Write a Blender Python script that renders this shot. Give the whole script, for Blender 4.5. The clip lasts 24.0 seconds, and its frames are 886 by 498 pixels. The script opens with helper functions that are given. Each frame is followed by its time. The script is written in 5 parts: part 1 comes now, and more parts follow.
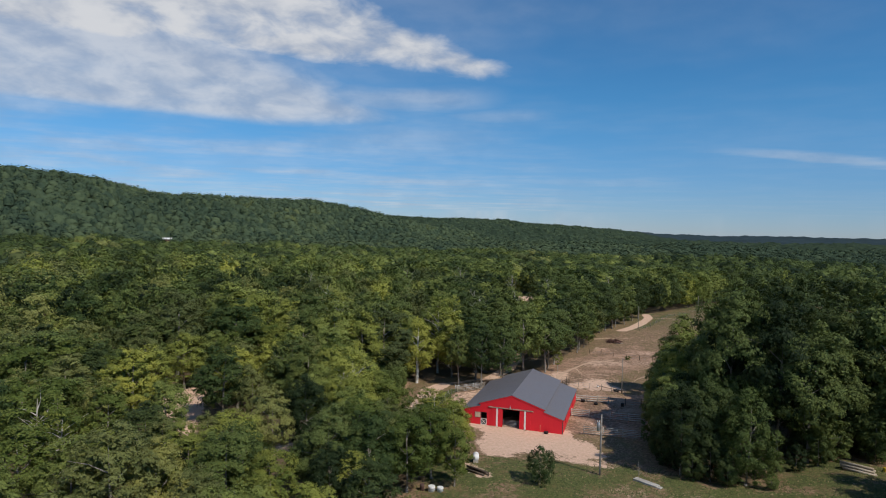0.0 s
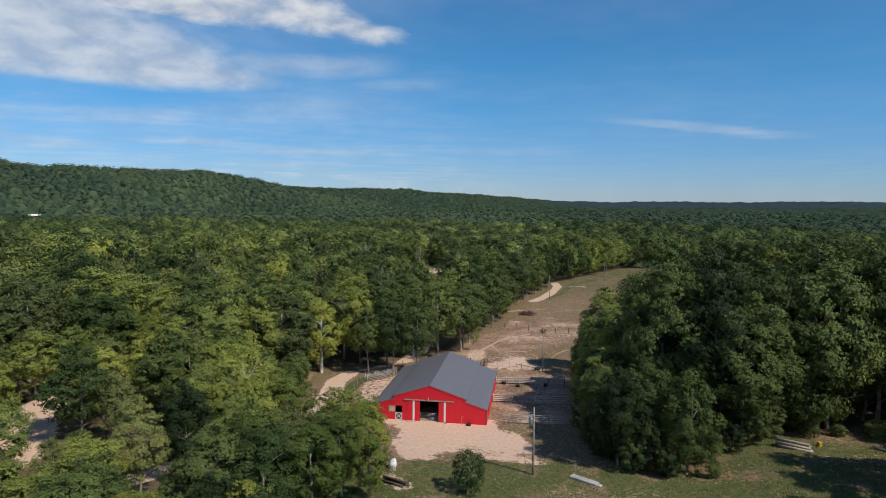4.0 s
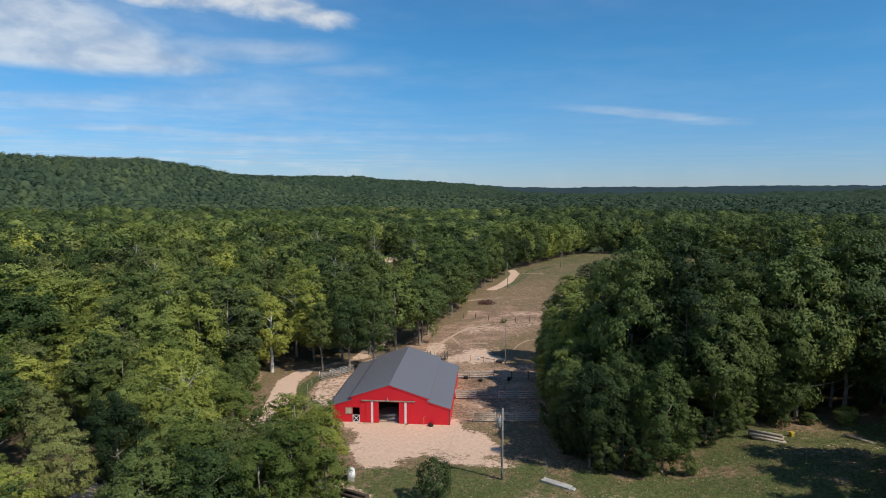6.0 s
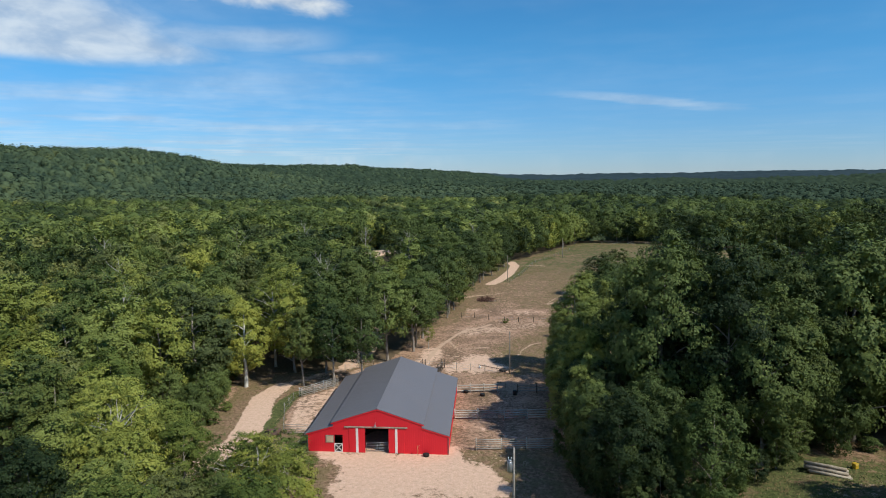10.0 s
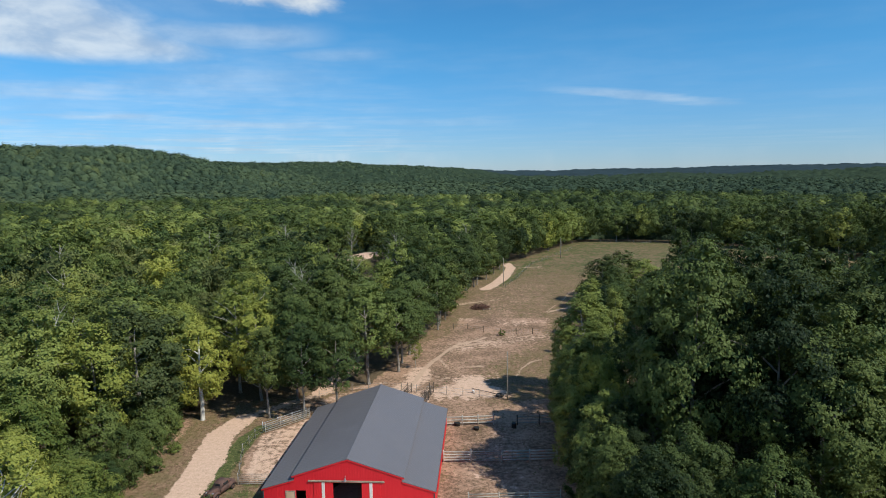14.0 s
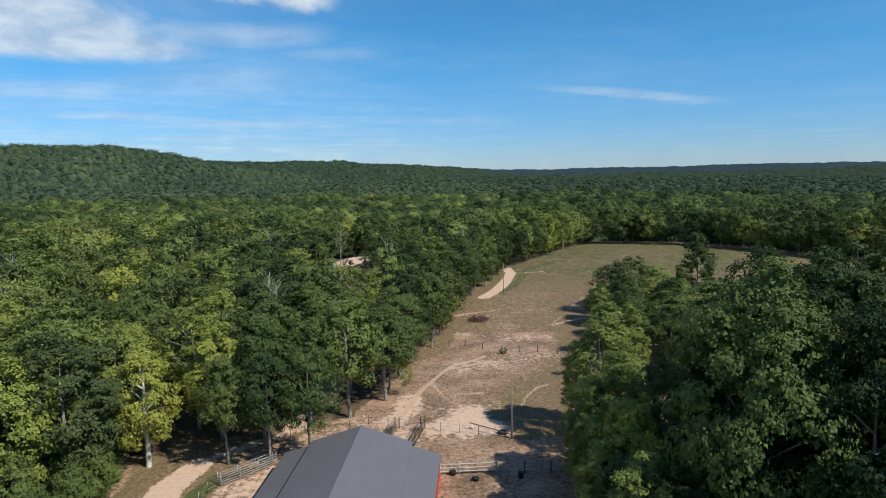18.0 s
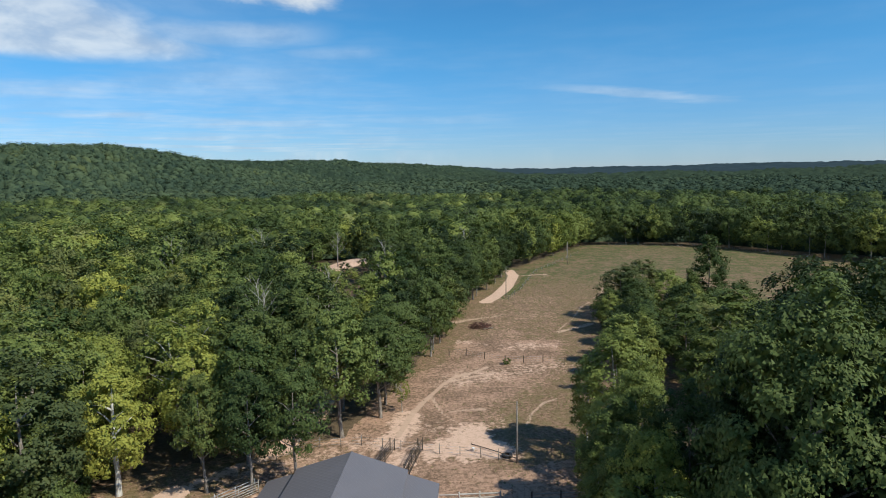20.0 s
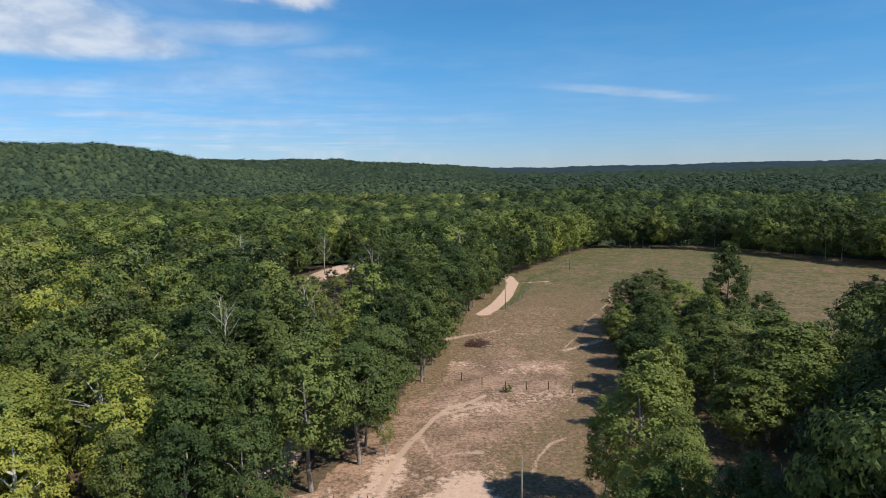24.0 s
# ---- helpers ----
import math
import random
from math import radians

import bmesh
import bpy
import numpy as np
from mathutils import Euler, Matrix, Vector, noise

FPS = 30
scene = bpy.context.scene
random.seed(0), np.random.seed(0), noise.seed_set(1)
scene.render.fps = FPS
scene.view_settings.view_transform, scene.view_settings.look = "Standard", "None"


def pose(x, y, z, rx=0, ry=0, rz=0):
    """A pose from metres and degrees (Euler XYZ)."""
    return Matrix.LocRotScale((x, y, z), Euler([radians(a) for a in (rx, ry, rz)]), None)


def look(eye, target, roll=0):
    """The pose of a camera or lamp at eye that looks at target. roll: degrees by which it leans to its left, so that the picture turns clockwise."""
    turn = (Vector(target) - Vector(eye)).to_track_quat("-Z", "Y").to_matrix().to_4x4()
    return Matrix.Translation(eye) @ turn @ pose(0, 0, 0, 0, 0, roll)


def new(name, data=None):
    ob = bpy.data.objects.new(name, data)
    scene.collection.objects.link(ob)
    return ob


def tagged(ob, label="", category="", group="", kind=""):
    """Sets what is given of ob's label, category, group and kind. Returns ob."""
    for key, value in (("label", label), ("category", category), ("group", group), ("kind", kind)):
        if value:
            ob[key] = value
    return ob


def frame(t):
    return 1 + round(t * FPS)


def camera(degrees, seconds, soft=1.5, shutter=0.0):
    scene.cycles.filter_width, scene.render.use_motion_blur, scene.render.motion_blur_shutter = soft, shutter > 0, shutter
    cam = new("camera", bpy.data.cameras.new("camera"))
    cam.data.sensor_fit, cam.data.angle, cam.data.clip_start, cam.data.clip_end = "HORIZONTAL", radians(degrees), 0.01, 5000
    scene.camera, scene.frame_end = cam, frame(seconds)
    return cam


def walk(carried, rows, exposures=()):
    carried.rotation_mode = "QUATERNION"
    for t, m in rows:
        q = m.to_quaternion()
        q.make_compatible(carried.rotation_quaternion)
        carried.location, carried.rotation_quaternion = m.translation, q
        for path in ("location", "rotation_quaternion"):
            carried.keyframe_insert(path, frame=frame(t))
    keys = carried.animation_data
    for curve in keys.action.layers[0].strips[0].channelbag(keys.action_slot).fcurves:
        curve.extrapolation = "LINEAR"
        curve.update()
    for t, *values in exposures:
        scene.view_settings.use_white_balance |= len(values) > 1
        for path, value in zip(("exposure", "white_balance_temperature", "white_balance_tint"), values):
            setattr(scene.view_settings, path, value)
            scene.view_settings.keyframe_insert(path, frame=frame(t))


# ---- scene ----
cam = camera(70.3, 24.0, 1.0)
PATH = [
    (0, (16.169, -118.449, 37.575), (15.671, -116.513, 37.511), 1.5),
    (1, (15.192, -114.399, 37.729), (14.698, -112.463, 37.63), 1.0),
    (1.5, (14.712, -112.561, 37.755), (14.219, -110.626, 37.647), 0.9),
    (3.5, (12.631, -105.999, 37.725), (12.198, -104.051, 37.586), 0.3),
    (4, (12.196, -104.3, 37.701), (12.002, -102.315, 37.547), 0.6),
    (4.5, (11.746, -102.634, 37.651), (11.696, -100.642, 37.482), 0.6),
    (5, (11.365, -100.946, 37.616), (11.316, -98.955, 37.437), 0.4),
    (6, (10.87, -97.603, 37.627), (10.823, -95.613, 37.433), 0.1),
    (7, (10.712, -93.937, 37.617), (10.666, -91.948, 37.413), -0.1),
    (8, (10.598, -90.029, 37.551), (10.557, -88.041, 37.337), -0.3),
    (9, (10.473, -86.037, 37.55), (10.436, -84.05, 37.326), -0.3),
    (10, (10.527, -82.208, 37.657), (10.494, -80.222, 37.425), -0.4),
    (10.5, (10.632, -80.316, 37.679), (10.6, -78.33, 37.443), -0.4),
    (12.5, (11.286, -72.61, 37.784), (11.264, -70.625, 37.54), -0.62),
    (13, (11.431, -70.645, 37.803), (11.407, -68.659, 37.562), -0.68),
    (14, (11.554, -66.642, 37.825), (11.538, -64.657, 37.582), -0.78),
    (15, (11.573, -62.618, 37.695), (11.559, -60.632, 37.452), -0.80),
    (16, (11.758, -58.745, 37.6), (11.748, -56.76, 37.354), -0.84),
    (17, (11.975, -54.748, 37.625), (11.968, -52.763, 37.379), -0.86),
    (18, (12.082, -50.762, 37.72), (12.075, -48.777, 37.474), -0.86),
    (18.5, (12.149, -48.836, 37.736), (12.144, -46.851, 37.488), -0.87),
    (20.5, (12.46, -41.416, 37.865), (12.448, -39.432, 37.616), -0.87),
    (21, (12.576, -39.541, 37.905), (12.568, -37.556, 37.656), -0.87),
    (22, (12.736, -35.939, 37.996), (12.727, -33.955, 37.747), -0.86),
    (23, (13.064, -32.362, 38.11), (13.057, -30.378, 37.858), -0.86),
    (24, (13.302, -28.212, 38.11), (13.299, -26.228, 37.858), -0.88),
]
walk(cam, [(t, look(eye, target, roll)) for t, eye, target, roll in PATH],
     exposures=((0, -0.53, 6450, 10), (3, -0.45, 6400, 9), (7, -0.28, 6350, 6), (12, -0.2, 6250, 4), (19, -0.18, 6250, 4), (24, -0.18, 6450, 9)))


# ---- light ----
SUN_DIR = Vector((6.8, -4.2, 8.6)).normalized()
sun_el, sun_az = math.asin(SUN_DIR.z), math.atan2(SUN_DIR.x, SUN_DIR.y)
sun = new("sun", bpy.data.lights.new("sun", "SUN"))
sun.data.energy, sun.data.angle, sun.data.color = 5.0, radians(0.55), (1.0, 0.93, 0.82)
sun.matrix_world = look(SUN_DIR * 200, (0, 0, 0))


def nodes_of(tree):
    """Short ways to add nodes and join sockets."""
    def add(kind, **kw):
        n = tree.nodes.new(kind)
        for k, v in kw.items():
            if k == "op":
                n.operation = v
            elif k == "blend":
                n.blend_type = v
            else:
                n.inputs[k.replace("_", " ")].default_value = v
        return n
    def put(a, b):
        tree.links.new(a, b)
    def math_(op, a, b=None, clamp=False):
        n = tree.nodes.new("ShaderNodeMath")
        n.operation, n.use_clamp = op, clamp
        for i, v in enumerate((a, b)):
            if v is None:
                continue
            if isinstance(v, (int, float)):
                n.inputs[i].default_value = v
            else:
                put(v, n.inputs[i])
        return n.outputs[0]
    def mix(f, a, b, blend="MIX"):
        n = tree.nodes.new("ShaderNodeMix")
        n.data_type, n.blend_type = "RGBA", blend
        for sock, v in ((n.inputs[0], f), (n.inputs[6], a), (n.inputs[7], b)):
            if isinstance(v, (int, float)):
                sock.default_value = v
            elif isinstance(v, tuple):
                sock.default_value = (*v, 1) if len(v) == 3 else v
            else:
                put(v, sock)
        return n.outputs[2]
    def ramp(v, lo, hi, a=0.0, b=1.0):
        n = tree.nodes.new("ShaderNodeMapRange")
        n.interpolation_type = "SMOOTHSTEP"
        put(v, n.inputs[0])
        for i, x in enumerate((lo, hi, a, b)):
            n.inputs[i + 1].default_value = x
        return n.outputs[0]
    def noise_(vec, scale, detail=4.0, rough=0.55, dist=0.0):
        n = tree.nodes.new("ShaderNodeTexNoise")
        n.inputs["Scale"].default_value, n.inputs["Detail"].default_value = scale, detail
        n.inputs["Roughness"].default_value, n.inputs["Distortion"].default_value = rough, dist
        if vec is not None:
            put(vec, n.inputs["Vector"])
        return n.outputs["Fac"]
    return add, put, math_, mix, ramp, noise_


world = bpy.data.worlds.new("sky")
scene.world = world
world.use_nodes = True
wt = world.node_tree
wt.nodes.clear()
add, put, math_, mix, ramp, noise_ = nodes_of(wt)
sky = add("ShaderNodeTexSky")
sky.sky_type, sky.sun_disc = "NISHITA", False
sky.sun_elevation, sky.sun_rotation = sun_el, sun_az
sky.altitude, sky.air_density, sky.dust_density, sky.ozone_density = 250, 1.0, 0.05, 5.0
coord = add("ShaderNodeTexCoord").outputs["Generated"]
sep = add("ShaderNodeSeparateXYZ")
put(coord, sep.inputs[0])
up = math_("MAXIMUM", sep.outputs[2], 0.03)
cu, cv = math_("DIVIDE", sep.outputs[0], up), math_("DIVIDE", sep.outputs[1], up)
plane = add("ShaderNodeCombineXYZ")
put(cu, plane.inputs[0]), put(cv, plane.inputs[1])
# two banks of broken altocumulus
turned = add("ShaderNodeMapping")
turned.inputs["Rotation"].default_value = (0, 0, radians(38))
turned.inputs["Scale"].default_value = (1.0, 1.15, 1)
put(plane.outputs[0], turned.inputs[0])
big = noise_(turned.outputs[0], 1.1, 3, 0.5, 0.15)
billow = add("ShaderNodeMapping")
billow.inputs["Rotation"].default_value = (0, radians(9), 0)
billow.inputs["Scale"].default_value = (1, 1, 2.1)
put(coord, billow.inputs[0])
fine = noise_(billow.outputs[0], 15, 4, 0.55, 0.2)
floor_ = math_("ADD", 6.3, math_("MINIMUM", 0.0, math_("MULTIPLY", math_("ADD", cu, 3.2), 0.9)))
left_bank = math_("MULTIPLY", ramp(math_("MULTIPLY", cu, -1.0), 1.45, 2.4), ramp(math_("SUBTRACT", floor_, cv), 0.0, 1.3))
edge_ = math_("SUBTRACT", -0.42, math_("MULTIPLY", math_("MAXIMUM", 0.0, math_("SUBTRACT", 3.7, cv)), 0.43))
top_bank = math_("MULTIPLY", ramp(math_("SUBTRACT", edge_, cu), -0.05, 0.5),
                 ramp(math_("SUBTRACT", math_("ADD", 4.8, math_("MULTIPLY", cu, 0.62)), cv), -0.15, 0.6))
grain = math_("ADD", math_("MULTIPLY", math_("SUBTRACT", fine, 0.5), 1.15), math_("MULTIPLY", math_("SUBTRACT", big, 0.5), 1.3))
soft_part = math_("MULTIPLY", ramp(math_("ADD", left_bank, math_("MULTIPLY", grain, 0.36)), 0.02, 1.15), 0.8)
puff_part = ramp(math_("ADD", top_bank, math_("MULTIPLY", grain, 0.9)), 0.25, 1.1)
cloud = math_("MAXIMUM", math_("MULTIPLY", soft_part, ramp(left_bank, 0.0, 0.25)), math_("MULTIPLY", puff_part, ramp(top_bank, 0.0, 0.3)))


def streak(u0, v0, u1, v1, wide, dense):
    """A thin band of high cloud between two places of the cloud plane."""
    du, dv = u1 - u0, v1 - v0
    n = math.hypot(du, dv)
    du, dv = du / n, dv / n
    a, b = math_("SUBTRACT", cu, u0), math_("SUBTRACT", cv, v0)
    along = math_("ADD", math_("MULTIPLY", a, du), math_("MULTIPLY", b, dv))
    across = math_("ABSOLUTE", math_("ADD", math_("MULTIPLY", a, -dv), math_("MULTIPLY", b, du)))
    across = math_("ADD", across, math_("MULTIPLY", math_("SUBTRACT", big, 0.5), wide * 1.6))
    ends = math_("MULTIPLY", ramp(along, -0.2 * n, 0.3 * n), ramp(along, 0.7 * n, 1.2 * n, 1, 0))
    return math_("MULTIPLY", math_("MULTIPLY", ramp(across, 0, wide, 1, 0), ends), dense)


for s in ((1.3, 7.9, 4.4, 10.1, 0.6, 0.32), (-2.5, 12.3, 1.4, 13.4, 1.8, 0.16), (-7.5, 9.2, -4.0, 8.8, 1.4, 0.16), (-1.4, 5.6, -0.5, 5.4, 0.5, 0.22), (-2.4, 4.6, -0.9, 4.7, 0.9, 0.4)):
    cloud = math_("MAXIMUM", cloud, streak(*s))
veil = math_("MULTIPLY", ramp(noise_(turned.outputs[0], 0.35, 4, 0.6), 0.35, 0.75), ramp(cu, -6, 2, 0.52, 0.08))
cloud = math_("MAXIMUM", cloud, veil, True)
shade = mix(ramp(fine, 0.3, 0.7), (5.2, 5.9, 7.2), (8.6, 8.8, 9.2))
colour = mix(cloud, mix(1.0, sky.outputs[0], mix(ramp(sep.outputs[2], -0.02, 0.22), (0.66, 0.83, 1.22), (0.5, 1.05, 1.31)), "MULTIPLY"), shade)
bg = add("ShaderNodeBackground", Strength=0.107)
put(colour, bg.inputs[0])
out = add("ShaderNodeOutputWorld")
put(bg.outputs[0], out.inputs[0])


# ---- materials ----
def material(name, build):
    m = bpy.data.materials.new(name)
    m.use_nodes = True
    t = m.node_tree
    t.nodes.clear()
    k = nodes_of(t)
    o = k[0]("ShaderNodeOutputMaterial")
    k[1](build(*k), o.inputs[0])
    return m


def principled(add, put, colour, rough=0.8, metal=0.0, bump=None, depth=0.02, spec=0.5):
    p = add("ShaderNodeBsdfPrincipled", Metallic=metal)
    p.inputs["Specular IOR Level"].default_value = spec
    if isinstance(colour, tuple):
        p.inputs["Base Color"].default_value = (*colour, 1)
    else:
        put(colour, p.inputs["Base Color"])
    if isinstance(rough, (int, float)):
        p.inputs["Roughness"].default_value = rough
    else:
        put(rough, p.inputs["Roughness"])
    if bump is not None:
        b = add("ShaderNodeBump", Distance=depth)
        put(bump, b.inputs["Height"])
        put(b.outputs[0], p.inputs["Normal"])
    return p.outputs[0]


def plain(name, colour, dark, rough=0.7, metal=0.0, scale=6.0, depth=0.01, spec=0.5):
    """Paint, metal or stone with stains at two scales and a fine grain."""
    def build(add, put, math_, mix, ramp, noise_):
        v = add("ShaderNodeTexCoord").outputs["Object"]
        a, b = noise_(v, scale * 0.15, 5, 0.6), noise_(v, scale * 4, 3, 0.6)
        f = ramp(math_("ADD", math_("MULTIPLY", a, 0.7), math_("MULTIPLY", b, 0.3)), 0.35, 0.68)
        return principled(add, put, mix(f, dark, colour), math_("ADD", rough - 0.08, math_("MULTIPLY", b, 0.16)), metal, b, depth, spec)
    return material(name, build)


def foliage(name, a, b, yellow):
    """Leaves: hue by tree, by bough and by leaf, and light let through."""
    def build(add, put, math_, mix, ramp, noise_):
        info = add("ShaderNodeObjectInfo").outputs["Random"]
        geo = add("ShaderNodeNewGeometry")
        leaf, pos = geo.outputs["Random Per Island"], geo.outputs["Position"]
        att = add("ShaderNodeAttribute")
        att.attribute_name = "own"
        tree = math_("FRACT", math_("ADD", att.outputs["Fac"], math_("MULTIPLY", info, 7.31)))
        other = math_("FRACT", math_("MULTIPLY", tree, 5.37))
        bough = noise_(pos, 0.45, 2, 0.5)
        col = mix(ramp(math_("ADD", math_("MULTIPLY", leaf, 0.24), math_("ADD", math_("MULTIPLY", bough, 0.5), math_("MULTIPLY", tree, 0.4))), 0.25, 0.85), a, b)
        col = mix(math_("MULTIPLY", math_("MULTIPLY", ramp(other, 0.7, 1.0), ramp(bough, 0.35, 0.65)), 0.36), col, yellow)
        col = mix(1.0, col, mix(tree, (0.64, 0.7, 0.76), (1.3, 1.24, 1.12)), "MULTIPLY")
        d = principled(add, put, col, 0.62, 0, spec=0.14)
        tr = add("ShaderNodeBsdfTranslucent")
        put(mix(0.5, col, (0.16, 0.2, 0.02)), tr.inputs[0])
        s = add("ShaderNodeMixShader", Fac=0.16)
        put(d, s.inputs[1]), put(tr.outputs[0], s.inputs[2])
        return s.outputs[0]
    return material(name, build)


LEAF = {
    "green": foliage("leaf_green", (0.06, 0.094, 0.026), (0.195, 0.232, 0.064), (0.27, 0.26, 0.055)),
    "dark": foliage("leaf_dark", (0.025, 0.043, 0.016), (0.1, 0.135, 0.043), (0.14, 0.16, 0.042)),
    "light": foliage("leaf_light", (0.112, 0.15, 0.03), (0.29, 0.31, 0.07), (0.36, 0.32, 0.048)),
    "mid": foliage("leaf_mid", (0.046, 0.074, 0.024), (0.142, 0.182, 0.055), (0.2, 0.205, 0.052)),
    "slim": foliage("leaf_slim", (0.07, 0.104, 0.028), (0.21, 0.25, 0.068), (0.28, 0.27, 0.06)),
    "russet": foliage("leaf_russet", (0.1, 0.07, 0.035), (0.2, 0.13, 0.07), (0.2, 0.15, 0.05)),
    "olive": foliage("leaf_olive", (0.09, 0.11, 0.036), (0.225, 0.24, 0.082), (0.29, 0.255, 0.056)),
}


def canopy_look(add, put, math_, mix, ramp, noise_):
    att = add("ShaderNodeAttribute")
    att.attribute_name = "tint"
    pos = add("ShaderNodeNewGeometry").outputs["Position"]
    n1, n2 = noise_(pos, 0.9, 4, 0.7), noise_(pos, 0.03, 3, 0.5)
    t = math_("ADD", math_("MULTIPLY", att.outputs["Fac"], 0.8), math_("MULTIPLY", n1, 0.5))
    # lifted and blued against the near leaves: aerial haze mixed into the colour
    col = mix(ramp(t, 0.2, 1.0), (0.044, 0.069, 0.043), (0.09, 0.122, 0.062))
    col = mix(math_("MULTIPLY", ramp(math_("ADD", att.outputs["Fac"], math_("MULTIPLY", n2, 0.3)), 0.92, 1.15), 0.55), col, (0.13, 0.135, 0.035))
    return principled(add, put, col, 0.75, 0, n1, 0.9, 0.05)


CANOPY = material("canopy", canopy_look)


def bark_look(lo, hi):
    def build(add, put, math_, mix, ramp, noise_):
        v = add("ShaderNodeTexCoord").outputs["Object"]
        m = add("ShaderNodeMapping")
        m.inputs["Scale"].default_value = (1, 1, 0.2)
        put(v, m.inputs[0])
        n = noise_(m.outputs[0], 9, 5, 0.65)
        s = noise_(v, 0.9, 3)
        return principled(add, put, mix(ramp(math_("ADD", math_("MULTIPLY", n, 0.6), math_("MULTIPLY", s, 0.4)), 0.35, 0.65), lo, hi), 0.9, 0, n, 0.03, 0.2)
    return build


# blue tone of the last ridges is aerial haze put into the base colour
HAZED_RIDGE = plain("hazed_ridge_woods", (0.04, 0.06, 0.066), (0.028, 0.044, 0.05), 0.95, scale=0.12, spec=0.05)
# darker canopy, its tone replaces the self-shadow that the far domes lack
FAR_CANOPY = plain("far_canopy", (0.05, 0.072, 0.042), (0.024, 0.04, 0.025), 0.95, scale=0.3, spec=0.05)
BARK = material("bark", bark_look((0.14, 0.12, 0.1), (0.4, 0.36, 0.31)))
WHITE_BARK = material("white_bark", bark_look((0.42, 0.39, 0.34), (0.78, 0.75, 0.68)))
PALE_BARK = material("pale_bark", bark_look((0.25, 0.22, 0.18), (0.55, 0.52, 0.46)))


def ground_look(add, put, math_, mix, ramp, noise_):
    pos = add("ShaderNodeNewGeometry").outputs["Position"]
    def layer(name):
        n = add("ShaderNodeAttribute")
        n.attribute_name = name
        return n.outputs["Fac"]
    a, b, c = noise_(pos, 0.16, 6, 0.65), noise_(pos, 1.7, 7, 0.72), noise_(pos, 8.0, 4, 0.8)
    rag = math_("SUBTRACT", math_("ADD", math_("MULTIPLY", a, 0.4), math_("ADD", math_("MULTIPLY", b, 0.45), math_("MULTIPLY", c, 0.25))), 0.55)
    dry = mix(ramp(math_("ADD", math_("MULTIPLY", b, 0.75), math_("MULTIPLY", c, 0.25)), 0.4, 0.6), (0.132, 0.083, 0.05), (0.365, 0.234, 0.152))
    dry = mix(ramp(a, 0.38, 0.72, 0.0, 0.62), dry, mix(c, (0.12, 0.09, 0.042), (0.215, 0.158, 0.076)))
    green = mix(ramp(math_("ADD", math_("MULTIPLY", b, 0.7), math_("MULTIPLY", c, 0.3)), 0.36, 0.64), (0.042, 0.057, 0.019), (0.145, 0.152, 0.054))
    sand = mix(ramp(math_("ADD", math_("MULTIPLY", b, 0.55), math_("MULTIPLY", c, 0.45)), 0.35, 0.7), (0.57, 0.382, 0.268), (0.77, 0.54, 0.405))
    soil = mix(ramp(math_("ADD", math_("MULTIPLY", b, 0.5), math_("ADD", math_("MULTIPLY", a, 0.35), math_("MULTIPLY", c, 0.15))), 0.41, 0.59), (0.15, 0.098, 0.062), (0.475, 0.3, 0.203))
    litter = mix(ramp(math_("ADD", math_("MULTIPLY", b, 0.5), math_("MULTIPLY", c, 0.5)), 0.35, 0.65), (0.085, 0.063, 0.038), (0.19, 0.138, 0.085))
    speck = ramp(noise_(pos, 1.5, 5, 0.7), 0.57, 0.66)
    sand = mix(math_("MULTIPLY", speck, 0.36), sand, (0.3, 0.19, 0.125))
    d = noise_(pos, 0.42, 5, 0.62, 0.3)
    dry = mix(ramp(d, 0.44, 0.62, 0.0, 0.55), dry, mix(b, (0.1, 0.088, 0.036), (0.2, 0.165, 0.07)))
    col = dry
    torn = math_("MULTIPLY", math_("SUBTRACT", noise_(pos, 0.8, 6, 0.68, 0.4), 0.5), 1.5)
    for name, paint in (("green", green), ("soil", soil), ("sand", sand), ("litter", litter)):
        col = mix(ramp(math_("ADD", layer(name), math_("ADD", math_("MULTIPLY", rag, 1.3), torn)), 0.36, 0.64), col, paint)
    flake = math_("MULTIPLY", ramp(noise_(pos, 1.15, 5, 0.68, 0.5), 0.52, 0.6), layer("crumb"))
    pale = mix(c, (0.45, 0.3, 0.205), (0.66, 0.465, 0.335))
    col = mix(math_("MULTIPLY", ramp(flake, 0.2, 0.8), 0.8), col, pale)
    col = mix(math_("MULTIPLY", ramp(math_("ADD", layer("trail"), math_("MULTIPLY", math_("SUBTRACT", math_("ADD", math_("MULTIPLY", b, 0.6), math_("MULTIPLY", c, 0.4)), 0.5), 1.1)), 0.3, 0.72), 0.85), col, pale)
    return principled(add, put, col, 0.95, 0, math_("ADD", b, math_("MULTIPLY", c, 0.5)), 0.05, 0.15)


GROUND = material("ground", ground_look)


